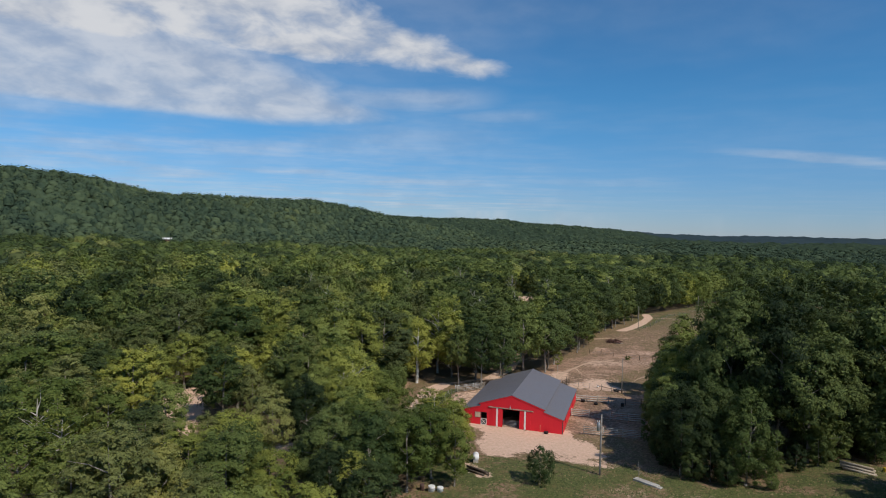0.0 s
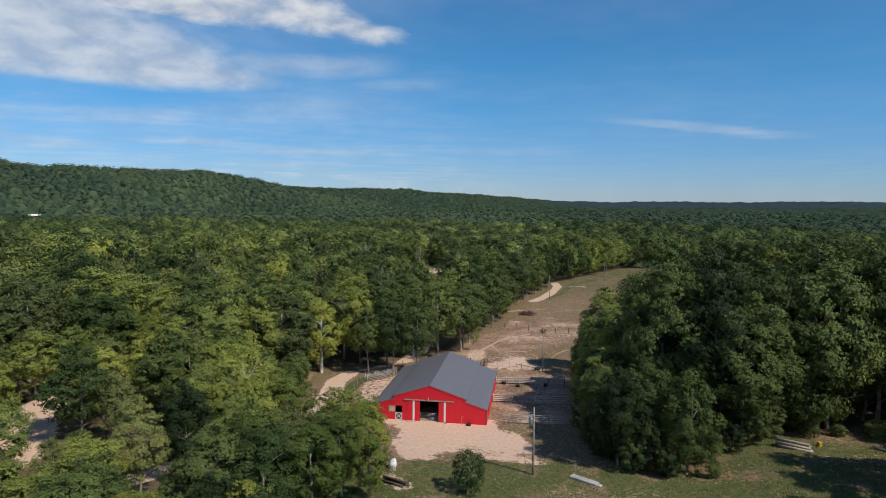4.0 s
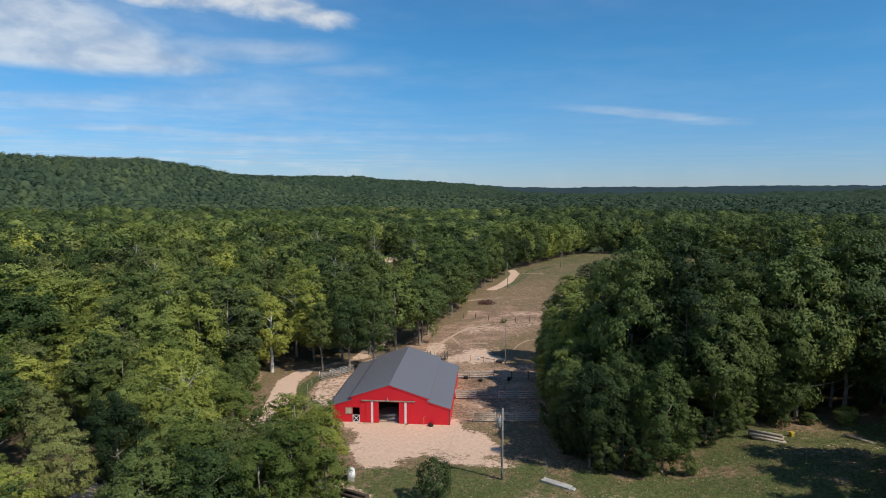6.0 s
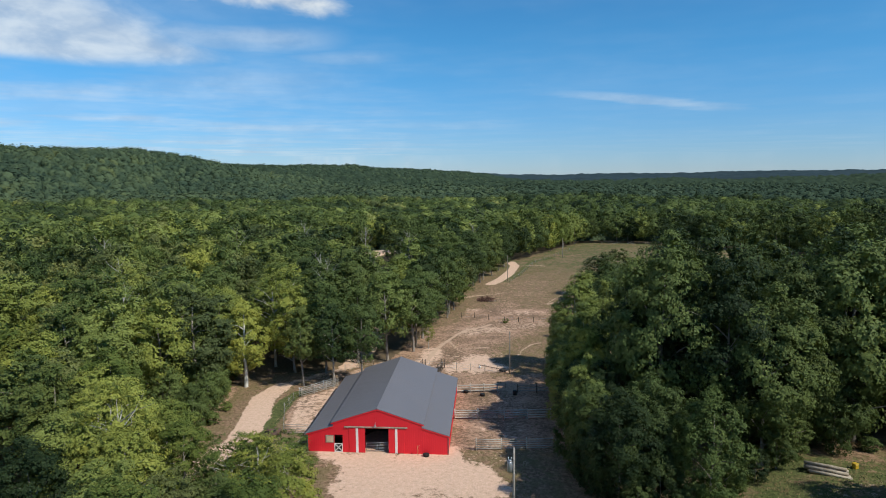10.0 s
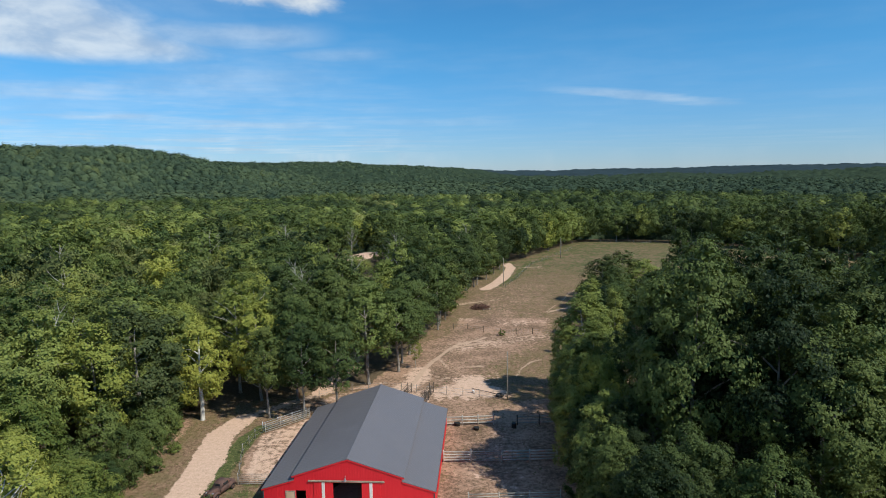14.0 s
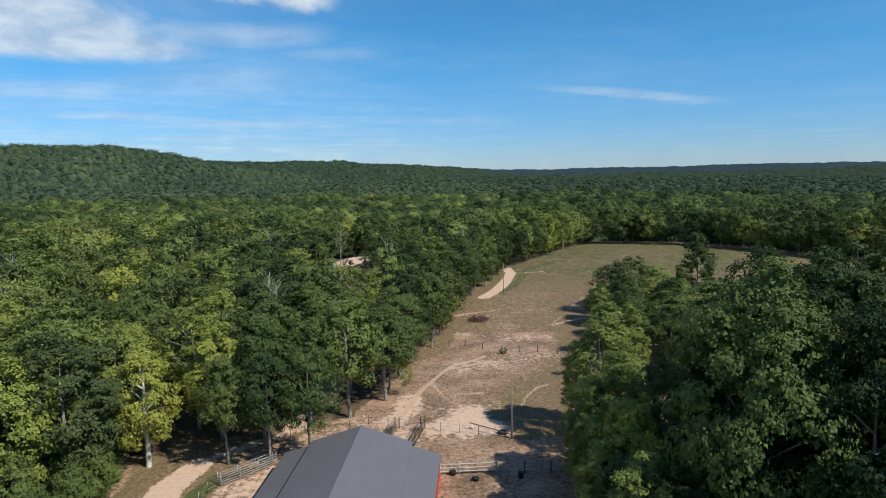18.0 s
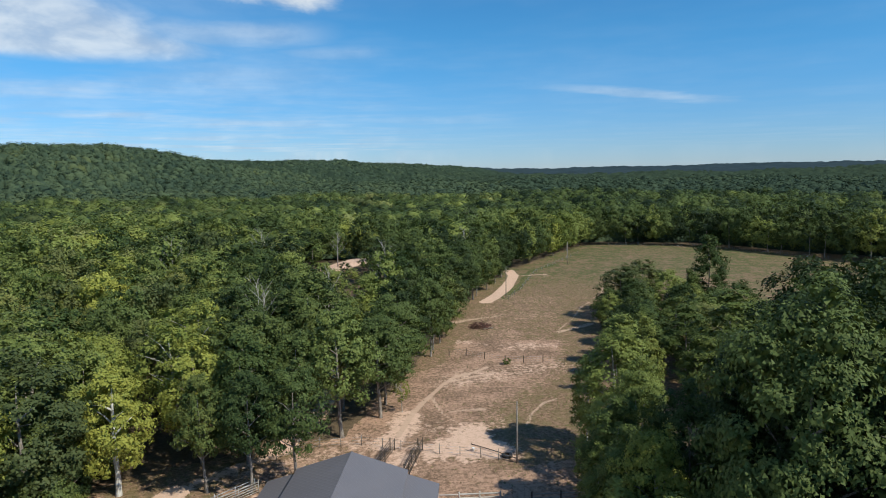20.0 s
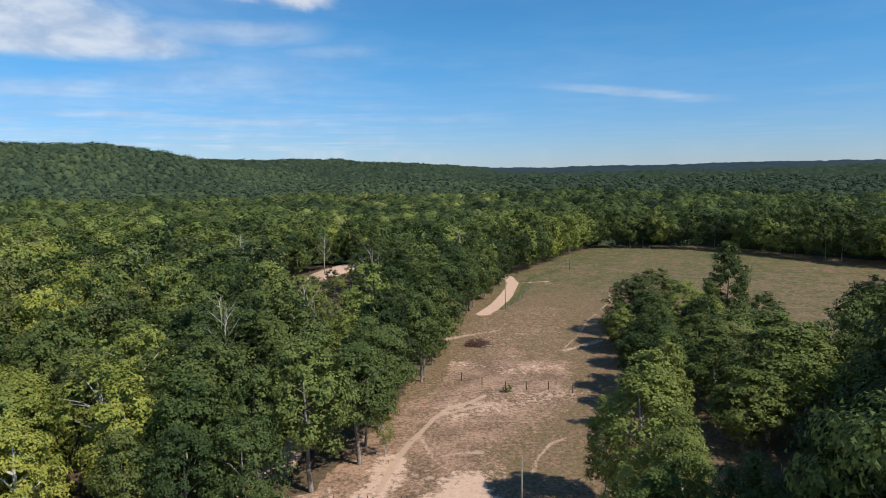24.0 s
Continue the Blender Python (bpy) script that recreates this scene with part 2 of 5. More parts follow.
def siding_look(base, dark, pitch, rough, depth, metal=0.0):
    """Ribbed sheet metal, the ribs along local z (walls) or y (roofs)."""
    def build(add, put, math_, mix, ramp, noise_):
        v = add("ShaderNodeTexCoord").outputs["Object"]
        s = add("ShaderNodeSeparateXYZ")
        put(v, s.inputs[0])
        run = math_("ADD", s.outputs[0], s.outputs[1])
        saw = math_("FRACT", math_("MULTIPLY", run, 1 / pitch))
        rib = ramp(math_("ABSOLUTE", math_("SUBTRACT", saw, 0.5)), 0.38, 0.46)
        n, g = noise_(v, 0.35, 4, 0.6), noise_(v, 14, 3, 0.6)
        col = mix(ramp(math_("ADD", math_("MULTIPLY", n, 0.5), math_("MULTIPLY", g, 0.5)), 0.2, 0.8), dark, base)
        return principled(add, put, col, math_("ADD", rough - 0.1, math_("MULTIPLY", n, 0.2)), metal, math_("ADD", rib, math_("MULTIPLY", g, 0.15)), depth)
    return build


RED = material("red_siding", siding_look((0.74, 0.014, 0.03), (0.66, 0.012, 0.026), 0.3, 0.55, 0.008))
ROOF = material("roof_sheet", siding_look((0.185, 0.172, 0.18), (0.155, 0.145, 0.153), 0.6, 0.42, 0.011))
TRIM = plain("dark_trim", (0.09, 0.085, 0.09), (0.06, 0.055, 0.06), 0.5)
WHITE = plain("white_paint", (0.84, 0.83, 0.81), (0.74, 0.72, 0.69), 0.55)
WOOD = plain("weathered_wood", (0.42, 0.36, 0.29), (0.24, 0.19, 0.14), 0.85, scale=12, depth=0.02)
GREYWOOD = plain("grey_wood", (0.36, 0.33, 0.29), (0.2, 0.17, 0.14), 0.9, scale=12, depth=0.02)
DARKWOOD = plain("dark_wood", (0.11, 0.08, 0.055), (0.05, 0.037, 0.027), 0.9, scale=12, depth=0.02)
STEEL = plain("galvanised_steel", (0.5, 0.51, 0.52), (0.34, 0.34, 0.35), 0.42, 0.6)
RAIL = plain("pale_pipe", (0.52, 0.48, 0.42), (0.3, 0.27, 0.23), 0.6, 0.1)
BLACK = plain("black_rubber", (0.02, 0.02, 0.02), (0.012, 0.012, 0.012), 0.75)
RUST = plain("rusty_steel", (0.17, 0.085, 0.06), (0.07, 0.045, 0.04), 0.8, scale=8)
CONCRETE = plain("concrete", (0.5, 0.47, 0.42), (0.33, 0.3, 0.26), 0.9, scale=8)
LOG = plain("debarked_log", (0.5, 0.43, 0.34), (0.27, 0.22, 0.16), 0.9, scale=10, depth=0.02)
YELLOW = plain("yellow_paint", (0.62, 0.42, 0.03), (0.4, 0.25, 0.02), 0.5)
ORANGE = plain("orange_paint", (0.75, 0.26, 0.14), (0.6, 0.2, 0.1), 0.5)
TWIG = plain("dead_twigs", (0.2, 0.1, 0.075), (0.09, 0.045, 0.035), 0.95)
GREYTWIG = plain("bleached_branch", (0.5, 0.47, 0.43), (0.3, 0.27, 0.24), 0.9)
GLASS = material("glass", lambda add, put, math_, mix, ramp, noise_: principled(add, put, (0.03, 0.035, 0.04), 0.08))


# ---- mesh helpers ----
def mesh_of(name, verts, faces, mat, smooth=False, attrs=()):
    """A mesh from arrays: verts (n, 3); faces a list of index arrays (k, corners)."""
    me = bpy.data.meshes.new(name)
    verts = np.asarray(verts, dtype=np.float32).reshape(-1, 3)
    loops = np.concatenate([np.asarray(f, dtype=np.int32).ravel() for f in faces])
    sizes = np.concatenate([np.full(len(f), np.asarray(f).shape[1], dtype=np.int32) for f in faces])
    me.vertices.add(len(verts))
    me.vertices.foreach_set("co", verts.ravel())
    me.loops.add(len(loops))
    me.loops.foreach_set("vertex_index", loops)
    me.polygons.add(len(sizes))
    me.polygons.foreach_set("loop_start", np.concatenate([[0], np.cumsum(sizes)[:-1]]).astype(np.int32))
    if smooth:
        me.polygons.foreach_set("use_smooth", np.ones(len(sizes), dtype=bool))
    for key, values in attrs:
        a = me.attributes.new(key, "FLOAT", "POINT")
        a.data.foreach_set("value", np.asarray(values, dtype=np.float32))
    me.update(calc_edges=True)
    me.materials.append(mat)
    return me


def part(name, bm, mat, parent=None, label=""):
    """Links a bmesh, or a mesh, as one object under a thing or a part."""
    if isinstance(bm, bmesh.types.BMesh):
        me = bpy.data.meshes.new(name)
        bm.to_mesh(me)
        bm.free()
        me.materials.append(mat)
    else:
        me = bm
    ob = new(name, me)
    if parent is not None:
        ob.parent = parent
    return tagged(ob, label) if label else ob


def thing(name, m, label, category, group="", kind=""):
    ob = new(name)
    ob.empty_display_size = 0.3
    ob.matrix_world = m
    return tagged(ob, label, category, group, kind)


def box(bm, x0, y0, z0, x1, y1, z1, bevel=0.0):
    vs = [bm.verts.new((x, y, z)) for z in (z0, z1) for y in (y0, y1) for x in (x0, x1)]
    fs = [bm.faces.new([vs[i] for i in f]) for f in ((0, 2, 3, 1), (4, 5, 7, 6), (0, 1, 5, 4), (2, 6, 7, 3), (0, 4, 6, 2), (1, 3, 7, 5))]
    if bevel:
        es = list({e for f in fs for e in f.edges})
        bmesh.ops.bevel(bm, geom=es, offset=bevel, segments=1, affect="EDGES")
    return bm


def boxes(*rows, bevel=0.0):
    bm = bmesh.new()
    for r in rows:
        box(bm, *r, bevel=bevel)
    return bm


def tube(bm, points, radii, sides=8, cap=True):
    """A round bar through the points, with its radius at each."""
    rings = []
    pts = [Vector(p) for p in points]
    if isinstance(radii, (int, float)):
        radii = [radii] * len(pts)
    for i, p in enumerate(pts):
        d = (pts[min(i + 1, len(pts) - 1)] - pts[max(i - 1, 0)]).normalized()
        a = d.cross(Vector((0, 0, 1)) if abs(d.z) < 0.9 else Vector((1, 0, 0))).normalized()
        b = d.cross(a)
        rings.append([bm.verts.new(p + (a * math.cos(s) + b * math.sin(s)) * radii[i]) for s in (2 * math.pi * k / sides for k in range(sides))])
    for r0, r1 in zip(rings, rings[1:]):
        for k in range(sides):
            f = bm.faces.new((r0[k], r0[(k + 1) % sides], r1[(k + 1) % sides], r1[k]))
            f.smooth = sides > 5
    if cap:
        bm.faces.new(rings[0][::-1])
        bm.faces.new(rings[-1])
    return bm


def pipes(*rows, sides=8):
    bm = bmesh.new()
    for pts, r in rows:
        tube(bm, pts, r, sides)
    return bm


def prism(bm, outline, y0, y1):
    """The outline, in x and z, drawn out along y."""
    a = [bm.verts.new((x, y0, z)) for x, z in outline]
    b = [bm.verts.new((x, y1, z)) for x, z in outline]
    n = len(a)
    bm.faces.new(a)
    bm.faces.new(b[::-1])
    for i in range(n):
        bm.faces.new((a[i], b[i], b[(i + 1) % n], a[(i + 1) % n]))
    bmesh.ops.recalc_face_normals(bm, faces=bm.faces[:])
    return bm


# ---- the lie of the land ----
def vnoise(x, y, size, seed=0):
    """Smooth value noise, 0 to 1, with lumps of that size."""
    x, y = np.asarray(x, float) / size, np.asarray(y, float) / size
    i, j = np.floor(x).astype(np.int64), np.floor(y).astype(np.int64)
    fx, fy = x - i, y - j
    fx, fy = fx * fx * (3 - 2 * fx), fy * fy * (3 - 2 * fy)
    def h(a, b):
        n = (a * 374761393 + b * 668265263 + seed * 1274126177) & 0xFFFFFFFF
        n = ((n ^ (n >> 13)) * 1103515245) & 0xFFFFFFFF
        return ((n ^ (n >> 16)) & 0xFFFF) / 65535.0
    return (h(i, j) * (1 - fx) + h(i + 1, j) * fx) * (1 - fy) + (h(i, j + 1) * (1 - fx) + h(i + 1, j + 1) * fx) * fy


def sstep(a, b, x):
    t = np.clip((np.asarray(x, float) - a) / (b - a), 0, 1)
    return t * t * (3 - 2 * t)


def line_far(x, y, pts):
    """Distance to a line of points."""
    x, y = np.asarray(x, float), np.asarray(y, float)
    best = np.full(x.shape, 1e9)
    for (x0, y0), (x1, y1) in zip(pts, pts[1:]):
        dx, dy = x1 - x0, y1 - y0
        t = np.clip(((x - x0) * dx + (y - y0) * dy) / (dx * dx + dy * dy), 0, 1)
        best = np.minimum(best, np.hypot(x - x0 - t * dx, y - y0 - t * dy))
    return best


CREEK = [(-84, -24), (-77, -14), (-74, -7), (-75, -1), (-73.5, 4), (-66, 10), (-60, 20)]


# ridges round the valley: bearing, distance, height of the ground
RIDGE = np.array(((-180, 1100, 50), (-90, 800, 75), (-52, 830, 76), (-46, 860, 76), (-41, 930, 64), (-33, 1000, 62), (-27, 1120, 62), (-22, 1180, 50),
                  (-14, 1500, 50), (-9, 1650, 48), (-4, 1900, 42), (1, 2200, 38), (6, 2800, 32), (10, 3100, 29), (16, 3100, 34),
                  (22, 2900, 36), (27.5, 2850, 44), (31, 2800, 38), (38, 2600, 36), (60, 1500, 40), (180, 1100, 50)), float)


def land(x, y):
    """Height of the ground."""
    x, y = np.asarray(x, float), np.asarray(y, float)
    z = 1.1 * sstep(-6, -24, y) * sstep(-30, 5, x)
    z = z + 2.0 * sstep(34, 56, x) * sstep(25, -12, y)
    z = z + 9.0 * sstep(62, 135, x) * sstep(120, 20, y)
    z = z + 12.0 * sstep(165, 280, x) * sstep(260, 180, y) + 1.5 * sstep(-24, -70, x) - 0.6 * sstep(70, 200, y)
    z = z - 1.2 * (1 - sstep(1.6, 4.0, line_far(x, y, CREEK)))
    z = z + 7.0 * np.exp(-((x + 19) ** 2 + (y - 181) ** 2) / 420.0)
    dx, dy = x - 12, y + 60
    r, az = np.hypot(dx, dy), np.degrees(np.arctan2(dx, dy))
    far, top = np.interp(az, RIDGE[:, 0], RIDGE[:, 1]), np.interp(az, RIDGE[:, 0], RIDGE[:, 2])
    z = z + top * sstep(0.7, 1.02, r / far) * (1 - 0.45 * sstep(1.05, 1.6, r / far))
    z = z + (vnoise(x, y, 190, 3) - 0.5) * 14 * sstep(350, 900, r) + (vnoise(x, y, 70, 4) - 0.5) * 5 * sstep(350, 800, r)
    return z + (vnoise(x, y, 9, 5) - 0.5) * 0.12


def in_poly(x, y, poly):
    x, y = np.asarray(x, float), np.asarray(y, float)
    hit = np.zeros(x.shape, bool)
    for (x0, y0), (x1, y1) in zip(poly, poly[1:] + poly[:1]):
        if y0 != y1:
            hit ^= ((y0 > y) != (y1 > y)) & (x < (x1 - x0) * (y - y0) / (y1 - y0) + x0)
    return hit


CLEARING = [(0, 41), (2, 50), (6, 59), (9, 78), (13.5, 94), (15, 115), (17, 126), (20.5, 141), (28, 165), (32, 187), (45, 203), (66, 240), (81, 266), (93, 271), (134, 260), (169, 212),
            (198, 170), (190, 120), (140, 84), (104, 66), (86, 74), (74, 72), (58, 60), (48, 46), (40, 40), (31, 36), (28, 20),
            (26.5, 0), (26, -14), (31, -18), (38, -24), (47, -9), (57, -3), (75, -2), (88, -12), (76, -22), (64, -38), (52, -60), (48, -80), (58, -170), (-26, -170), (-6, -80), (-8, -42), (-6.5, -33), (-4.5, -27), (-9, -24), (-14, -24),
            (-24, -23), (-36, -16), (-34, 0), (-32, 11), (-29, 28), (-20, 33), (-12, 36)]
TRACK = [(-38, -30), (-27, -12), (-20.2, 3), (-20.8, 12.4), (-22.0, 21), (-20.6, 27.5), (-16.5, 32.5), (-12.5, 36), (-9.5, 39)]
WOOD_TRACK = [(-11, 38.5), (-8, 52), (-8, 75), (-4, 98), (2, 112)]
FAR_TRACK = [(23.4, 136), (26, 141.5), (29.4, 151), (33, 164), (36.6, 182), (36, 194)]
SAND_BAR = [(-26.5, 173), (-24, 174.5), (-20, 177.5), (-13.5, 189)]
GRAVEL_BAR = [(-70, -13), (-71.5, -6), (-70.5, -0.5), (-67, 1), (-62, -5), (-57, -14), (-52, -24), (-52.5, -29), (-57, -27), (-63, -20)]


def open_land(x, y):
    """Where no tree grows."""
    return in_poly(x, y, CLEARING) | (line_far(x, y, TRACK) < 3.2) | (line_far(x, y, WOOD_TRACK) < 1.5) | (line_far(x, y, FAR_TRACK) < 2.6) | (line_far(x, y, CREEK) < 3.0) | (line_far(x, y, SAND_BAR) < 5.5) | in_poly(x, y, GRAVEL_BAR)


# ---- ground: one sheet to the horizon ----
def spread(lo, hi, step, reach, n):
    mid = np.arange(lo, hi + step / 2, step)
    out_ = np.geomspace(step * 1.3, reach, n).cumsum()
    out_ = out_ * (reach / out_[-1])
    return np.concatenate([(lo - out_)[::-1], mid, hi + out_])


gx, gy = spread(-46, 70, 0.75, 4300, 60), spread(-44, 150, 0.75, 4300, 60)
gx = np.concatenate([gx[(gx < -31) | (gx > 48)], np.arange(-31, 48.1, 0.45)])
gy = np.concatenate([gy[(gy < -26) | (gy > 122)], np.arange(-26, 122.1, 0.5)])
gx = np.sort(np.concatenate([gx[((gx <= 70) & (gx >= -46)) | (gx > 215) | (gx < -88)], np.arange(71.5, 215, 1.6), np.arange(-87.5, -46.5, 1.3)]))
gy = np.sort(np.concatenate([gy[(gy <= 150) | (gy > 290)], np.arange(151.5, 290, 1.6)]))
X, Y = np.meshgrid(gx, gy)
X, Y = X.ravel(), Y.ravel()
wob = (vnoise(X, Y, 7, 11) - 0.5) * 5 + (vnoise(X, Y, 2.5, 12) - 0.5) * 2.2
w2 = (vnoise(X, Y, 4, 13) - 0.5) * 2


def near(pts, half, soft, rag=0.5):
    return 1 - sstep(half - soft, half + soft, line_far(X, Y, pts) + wob * rag * 0.4)


def soft_poly(poly, soft, rag=0.5):
    gap = line_far(X, Y, poly + poly[:1])
    return sstep(-soft, soft, np.where(in_poly(X, Y, poly), gap, -gap) + wob * rag)


inside = in_poly(X + wob * 0.5, Y + w2, CLEARING)
YARD = [(-6, 0), (-5.2, -14), (-1.5, -17.6), (2.7, -15.6), (5.5, -12.6), (8.5, -12.4), (11, -13.4), (12.6, -17), (16, -15), (18, -11.8), (15, -7), (12.6, -2.2), (11.4, 0)]
PENS = [(10, 0), (27, 0), (29, 25), (28, 34), (21, 33.5), (8, 38), (0, 40), (-4, 30), (0, 26), (10, 25)]
DUSTY = [(3, 38), (9, 42.7), (13, 45.6), (17.5, 46.6), (21.5, 40.5), (21, 35.5), (17.8, 35.4), (9, 37)]
BARE = [(14.6, 93.5), (25, 95), (36.9, 92.6), (36, 81), (24, 79), (14.4, 80.4)]
WEST_PEN = [(-14.6, 6.4), (-10.5, 6.4), (-9, 26), (-10.5, 27.5), (-15.6, 21.6), (-16.8, 15)]
TREAD = [(5.0, 42.8), (6.5, 50.5), (8.1, 56), (9.4, 59.5), (11.5, 64.9), (13.5, 68.5), (17.2, 71.2), (20, 74.3)]
sand = np.maximum.reduce([
    near(TRACK[:6], 2.0, 0.6, 0.35), near(TRACK[5:], 1.6, 1.2, 0.8) * 0.6, near([(-15, 33), (-8, 36), (0, 42)], 3.5, 3, 1.6) * 0.36, near(WOOD_TRACK, 1.5, 0.6), near(FAR_TRACK, 1.9, 0.5, 0.25), near(SAND_BAR, 5.2, 1.2), soft_poly(GRAVEL_BAR, 1.0, 0.3), soft_poly(YARD, 3.0, 1.2) * 0.9, near([(10.5, -14.5), (16.5, -16)], 2.0, 2.2, 1.0) * 0.62, near([(0, -1), (0, 5)], 2.4, 0.6, 0.2), soft_poly(WEST_PEN, 1.2, 0.3) * 0.55, near([(-4, -23), (0, -27)], 1.5, 1.5, 1.0) * 0.6,
    soft_poly(DUSTY, 2.6, 1.1) * 0.74, near([(3, 40), (5, 44), (6.3, 50)], 2.2, 2.0, 0.8) * 0.66, near([(6, 33), (7, 38)], 4, 2.5, 1.2) * 0.5,
    near([(14, 66), (22, 70), (33, 74)], 3.0, 3.4, 1.8) * 0.44, near([(16, 92), (26, 88), (36, 90)], 3.0, 3.0, 1.4) * 0.44,
    near([(16, 0), (18, 20)], 6, 4, 1.5) * 0.3, near([(-8, 31), (-2, 37)], 4, 3, 1.5) * 0.3, near([(40, 182), (48, 184)], 0.9, 0.6, 0.8) * 0.6])
trail = np.maximum.reduce([
    near(TREAD, 0.36, 0.4, 0.16), near([(9.4, 59.5), (10.3, 55), (11.6, 50.8), (13.6, 47.6)], 0.22, 0.32, 0.14) * 0.84, near([(12.6, 66), (16.5, 68.3), (21, 70.8)], 0.34, 0.4, 0.25) * 0.75,
    near([(12.6, 52), (15.3, 52.7), (18, 53)], 0.75, 0.5, 0.5) * 0.62, near([(24, 46.5), (25.3, 51), (27.8, 55.3), (30.1, 57)], 0.26, 0.36, 0.15) * 0.72,
    near([(38.8, 102.3), (44.3, 113.6), (49.3, 127.1), (54.4, 136.3), (61.2, 150.5), (64.2, 163.1)], 0.36, 0.42, 0.2) * 0.72, near([(38.4, 100.2), (42.7, 103.4), (47.4, 107.6)], 0.9, 0.6, 0.3) * 0.8,
    near([(13.5, 110.4), (18.8, 114.1), (24, 116.5), (28.6, 119.8)], 0.6, 0.5, 0.8) * 0.7, near([(12, 63), (14, 71), (17, 76)], 0.3, 0.4, 0.3) * 0.5])
crumb = np.maximum.reduce([near([(13, 66), (20, 71), (27, 73), (35, 74)], 4.0, 3.4, 1.2), near([(-14, 30), (-6, 34), (1, 38)], 3.4, 2.4, 0.8) * 0.9, near([(10, 46), (20, 47)], 2.4, 2.4, 1.0) * 0.8,
                           near([(9, -12.5), (16, -14)], 3.0, 2.0, 1.0) * 0.8, near([(17, 115), (30, 120), (40, 122)], 3, 3, 1.2) * 0.6, near([(30, 135), (44, 140)], 3, 3, 1.2) * 0.5, near([(45, 182), (52, 176)], 3, 3, 1.2) * 0.6,
                           near([(52, -16), (66, -14), (76, -16)], 3.5, 2.5, 1.0) * 0.7, near([(20, -27), (34, -26)], 3.0, 2.5, 1.0) * 0.55])
soil = np.maximum.reduce([near([(14, 62), (26, 92), (34, 135)], 15, 8, 1.5) * 0.42, soft_poly(BARE, 3.0, 1.2) * 0.8, soft_poly(WEST_PEN, 0.8, 0.2) * 1.2, soft_poly(PENS, 2.5, 0.5) * 0.75, near([(6, 44), (12, 60), (24, 76)], 12, 6, 1.0) * 0.72, near([(-12, 30), (-3, 36), (0, 44)], 5, 3) * 0.6,
                          near([(24, 90), (26, 100)], 6, 4) * 0.55, near([(-29.5, 12), (-29, 26)], 1.6, 1.0) * 0.6])
green = np.maximum.reduce([np.maximum(sstep(-13, -19, Y + wob * 0.5) * sstep(-40, -5, X), sstep(38, 46, X) * sstep(0, -6, Y)) * (0.36 + 0.55 * vnoise(X, Y, 4, 61)), near([(-17.6, 4), (-18.1, 12), (-17.7, 20), (-16.6, 23.5)], 1.2, 0.6, 0.4) * 0.95,
                           near([(-13, 0), (-12, 4)], 4, 2) * 0.5, near([(28.5, 139), (33.6, 153), (38.6, 170), (43, 190), (56, 208)], 1.3, 1.0) * 0.85, sstep(100, 190, Y) * (0.45 + 0.12 * vnoise(X, Y, 26, 62)),
                           sstep(60, 110, X) * sstep(80, 120, Y) * 0.45, near([(-4, 34), (0, 38)], 3, 2) * 0.45, near([(10, 4), (14, 8)], 2, 1.5) * 0.35])
sand[(sand < 0.01)] = 0
inside3 = np.zeros(X.shape, bool)
for k in range(8):
    inside3 |= in_poly(X + wob * 0.5 + 3.5 * math.cos(k * 0.785), Y + w2 + 3.5 * math.sin(k * 0.785), CLEARING)
litter = np.where(inside3 | (sand > 0.4), 0.0, 1.0)
zz = land(X, Y)
nx = len(gx)
idx = np.arange(nx * len(gy)).reshape(len(gy), nx)
quads = np.stack([idx[:-1, :-1], idx[:-1, 1:], idx[1:, 1:], idx[1:, :-1]], -1).reshape(-1, 4)
part("ground", mesh_of("ground", np.stack([X, Y, zz], -1), [quads], GROUND, True, (("sand", sand), ("soil", soil), ("green", green), ("litter", litter), ("trail", trail), ("crumb", crumb))), GROUND)
tagged(bpy.data.objects["ground"], "dry pasture, bare dirt yard and grass between the woods", "ground", kind="structure")


def at(x, y, turn=0.0, lift=0.0):
    """A pose on the ground."""
    return pose(x, y, float(land(x, y)) + lift, 0, 0, turn)


# the creek beside the gravel bar
WATER = material("creek_water", lambda add, put, math_, mix, ramp, noise_: principled(
    add, put, mix(noise_(add("ShaderNodeNewGeometry").outputs["Position"], 0.5, 4), (0.05, 0.033, 0.016), (0.085, 0.055, 0.028)), 0.12, 0,
    noise_(add("ShaderNodeNewGeometry").outputs["Position"], 2.2, 3), 0.03))
bm = bmesh.new()
rows_ = []
for i, (x, y) in enumerate(CREEK):
    (xa, ya), (xb, yb) = CREEK[max(0, i - 1)], CREEK[min(len(CREEK) - 1, i + 1)]
    n = math.hypot(xb - xa, yb - ya)
    ox, oy = -(yb - ya) / n * 3.4, (xb - xa) / n * 3.4
    z = float(land(-60, -20)) - 0.75
    rows_.append((bm.verts.new((x - ox, y - oy, z)), bm.verts.new((x + ox, y + oy, z))))
for (a0, b0), (a1, b1) in zip(rows_, rows_[1:]):
    bm.faces.new((a0, b0, b1, a1))
bmesh.ops.recalc_face_normals(bm, faces=bm.faces[:])
tagged(part("water", bm, WATER), "shallow brown creek beside a gravel bar", "water", kind="structure")


# ---- trees ----
def unit(v):
    return v / np.maximum(np.linalg.norm(v, axis=-1, keepdims=True), 1e-6)


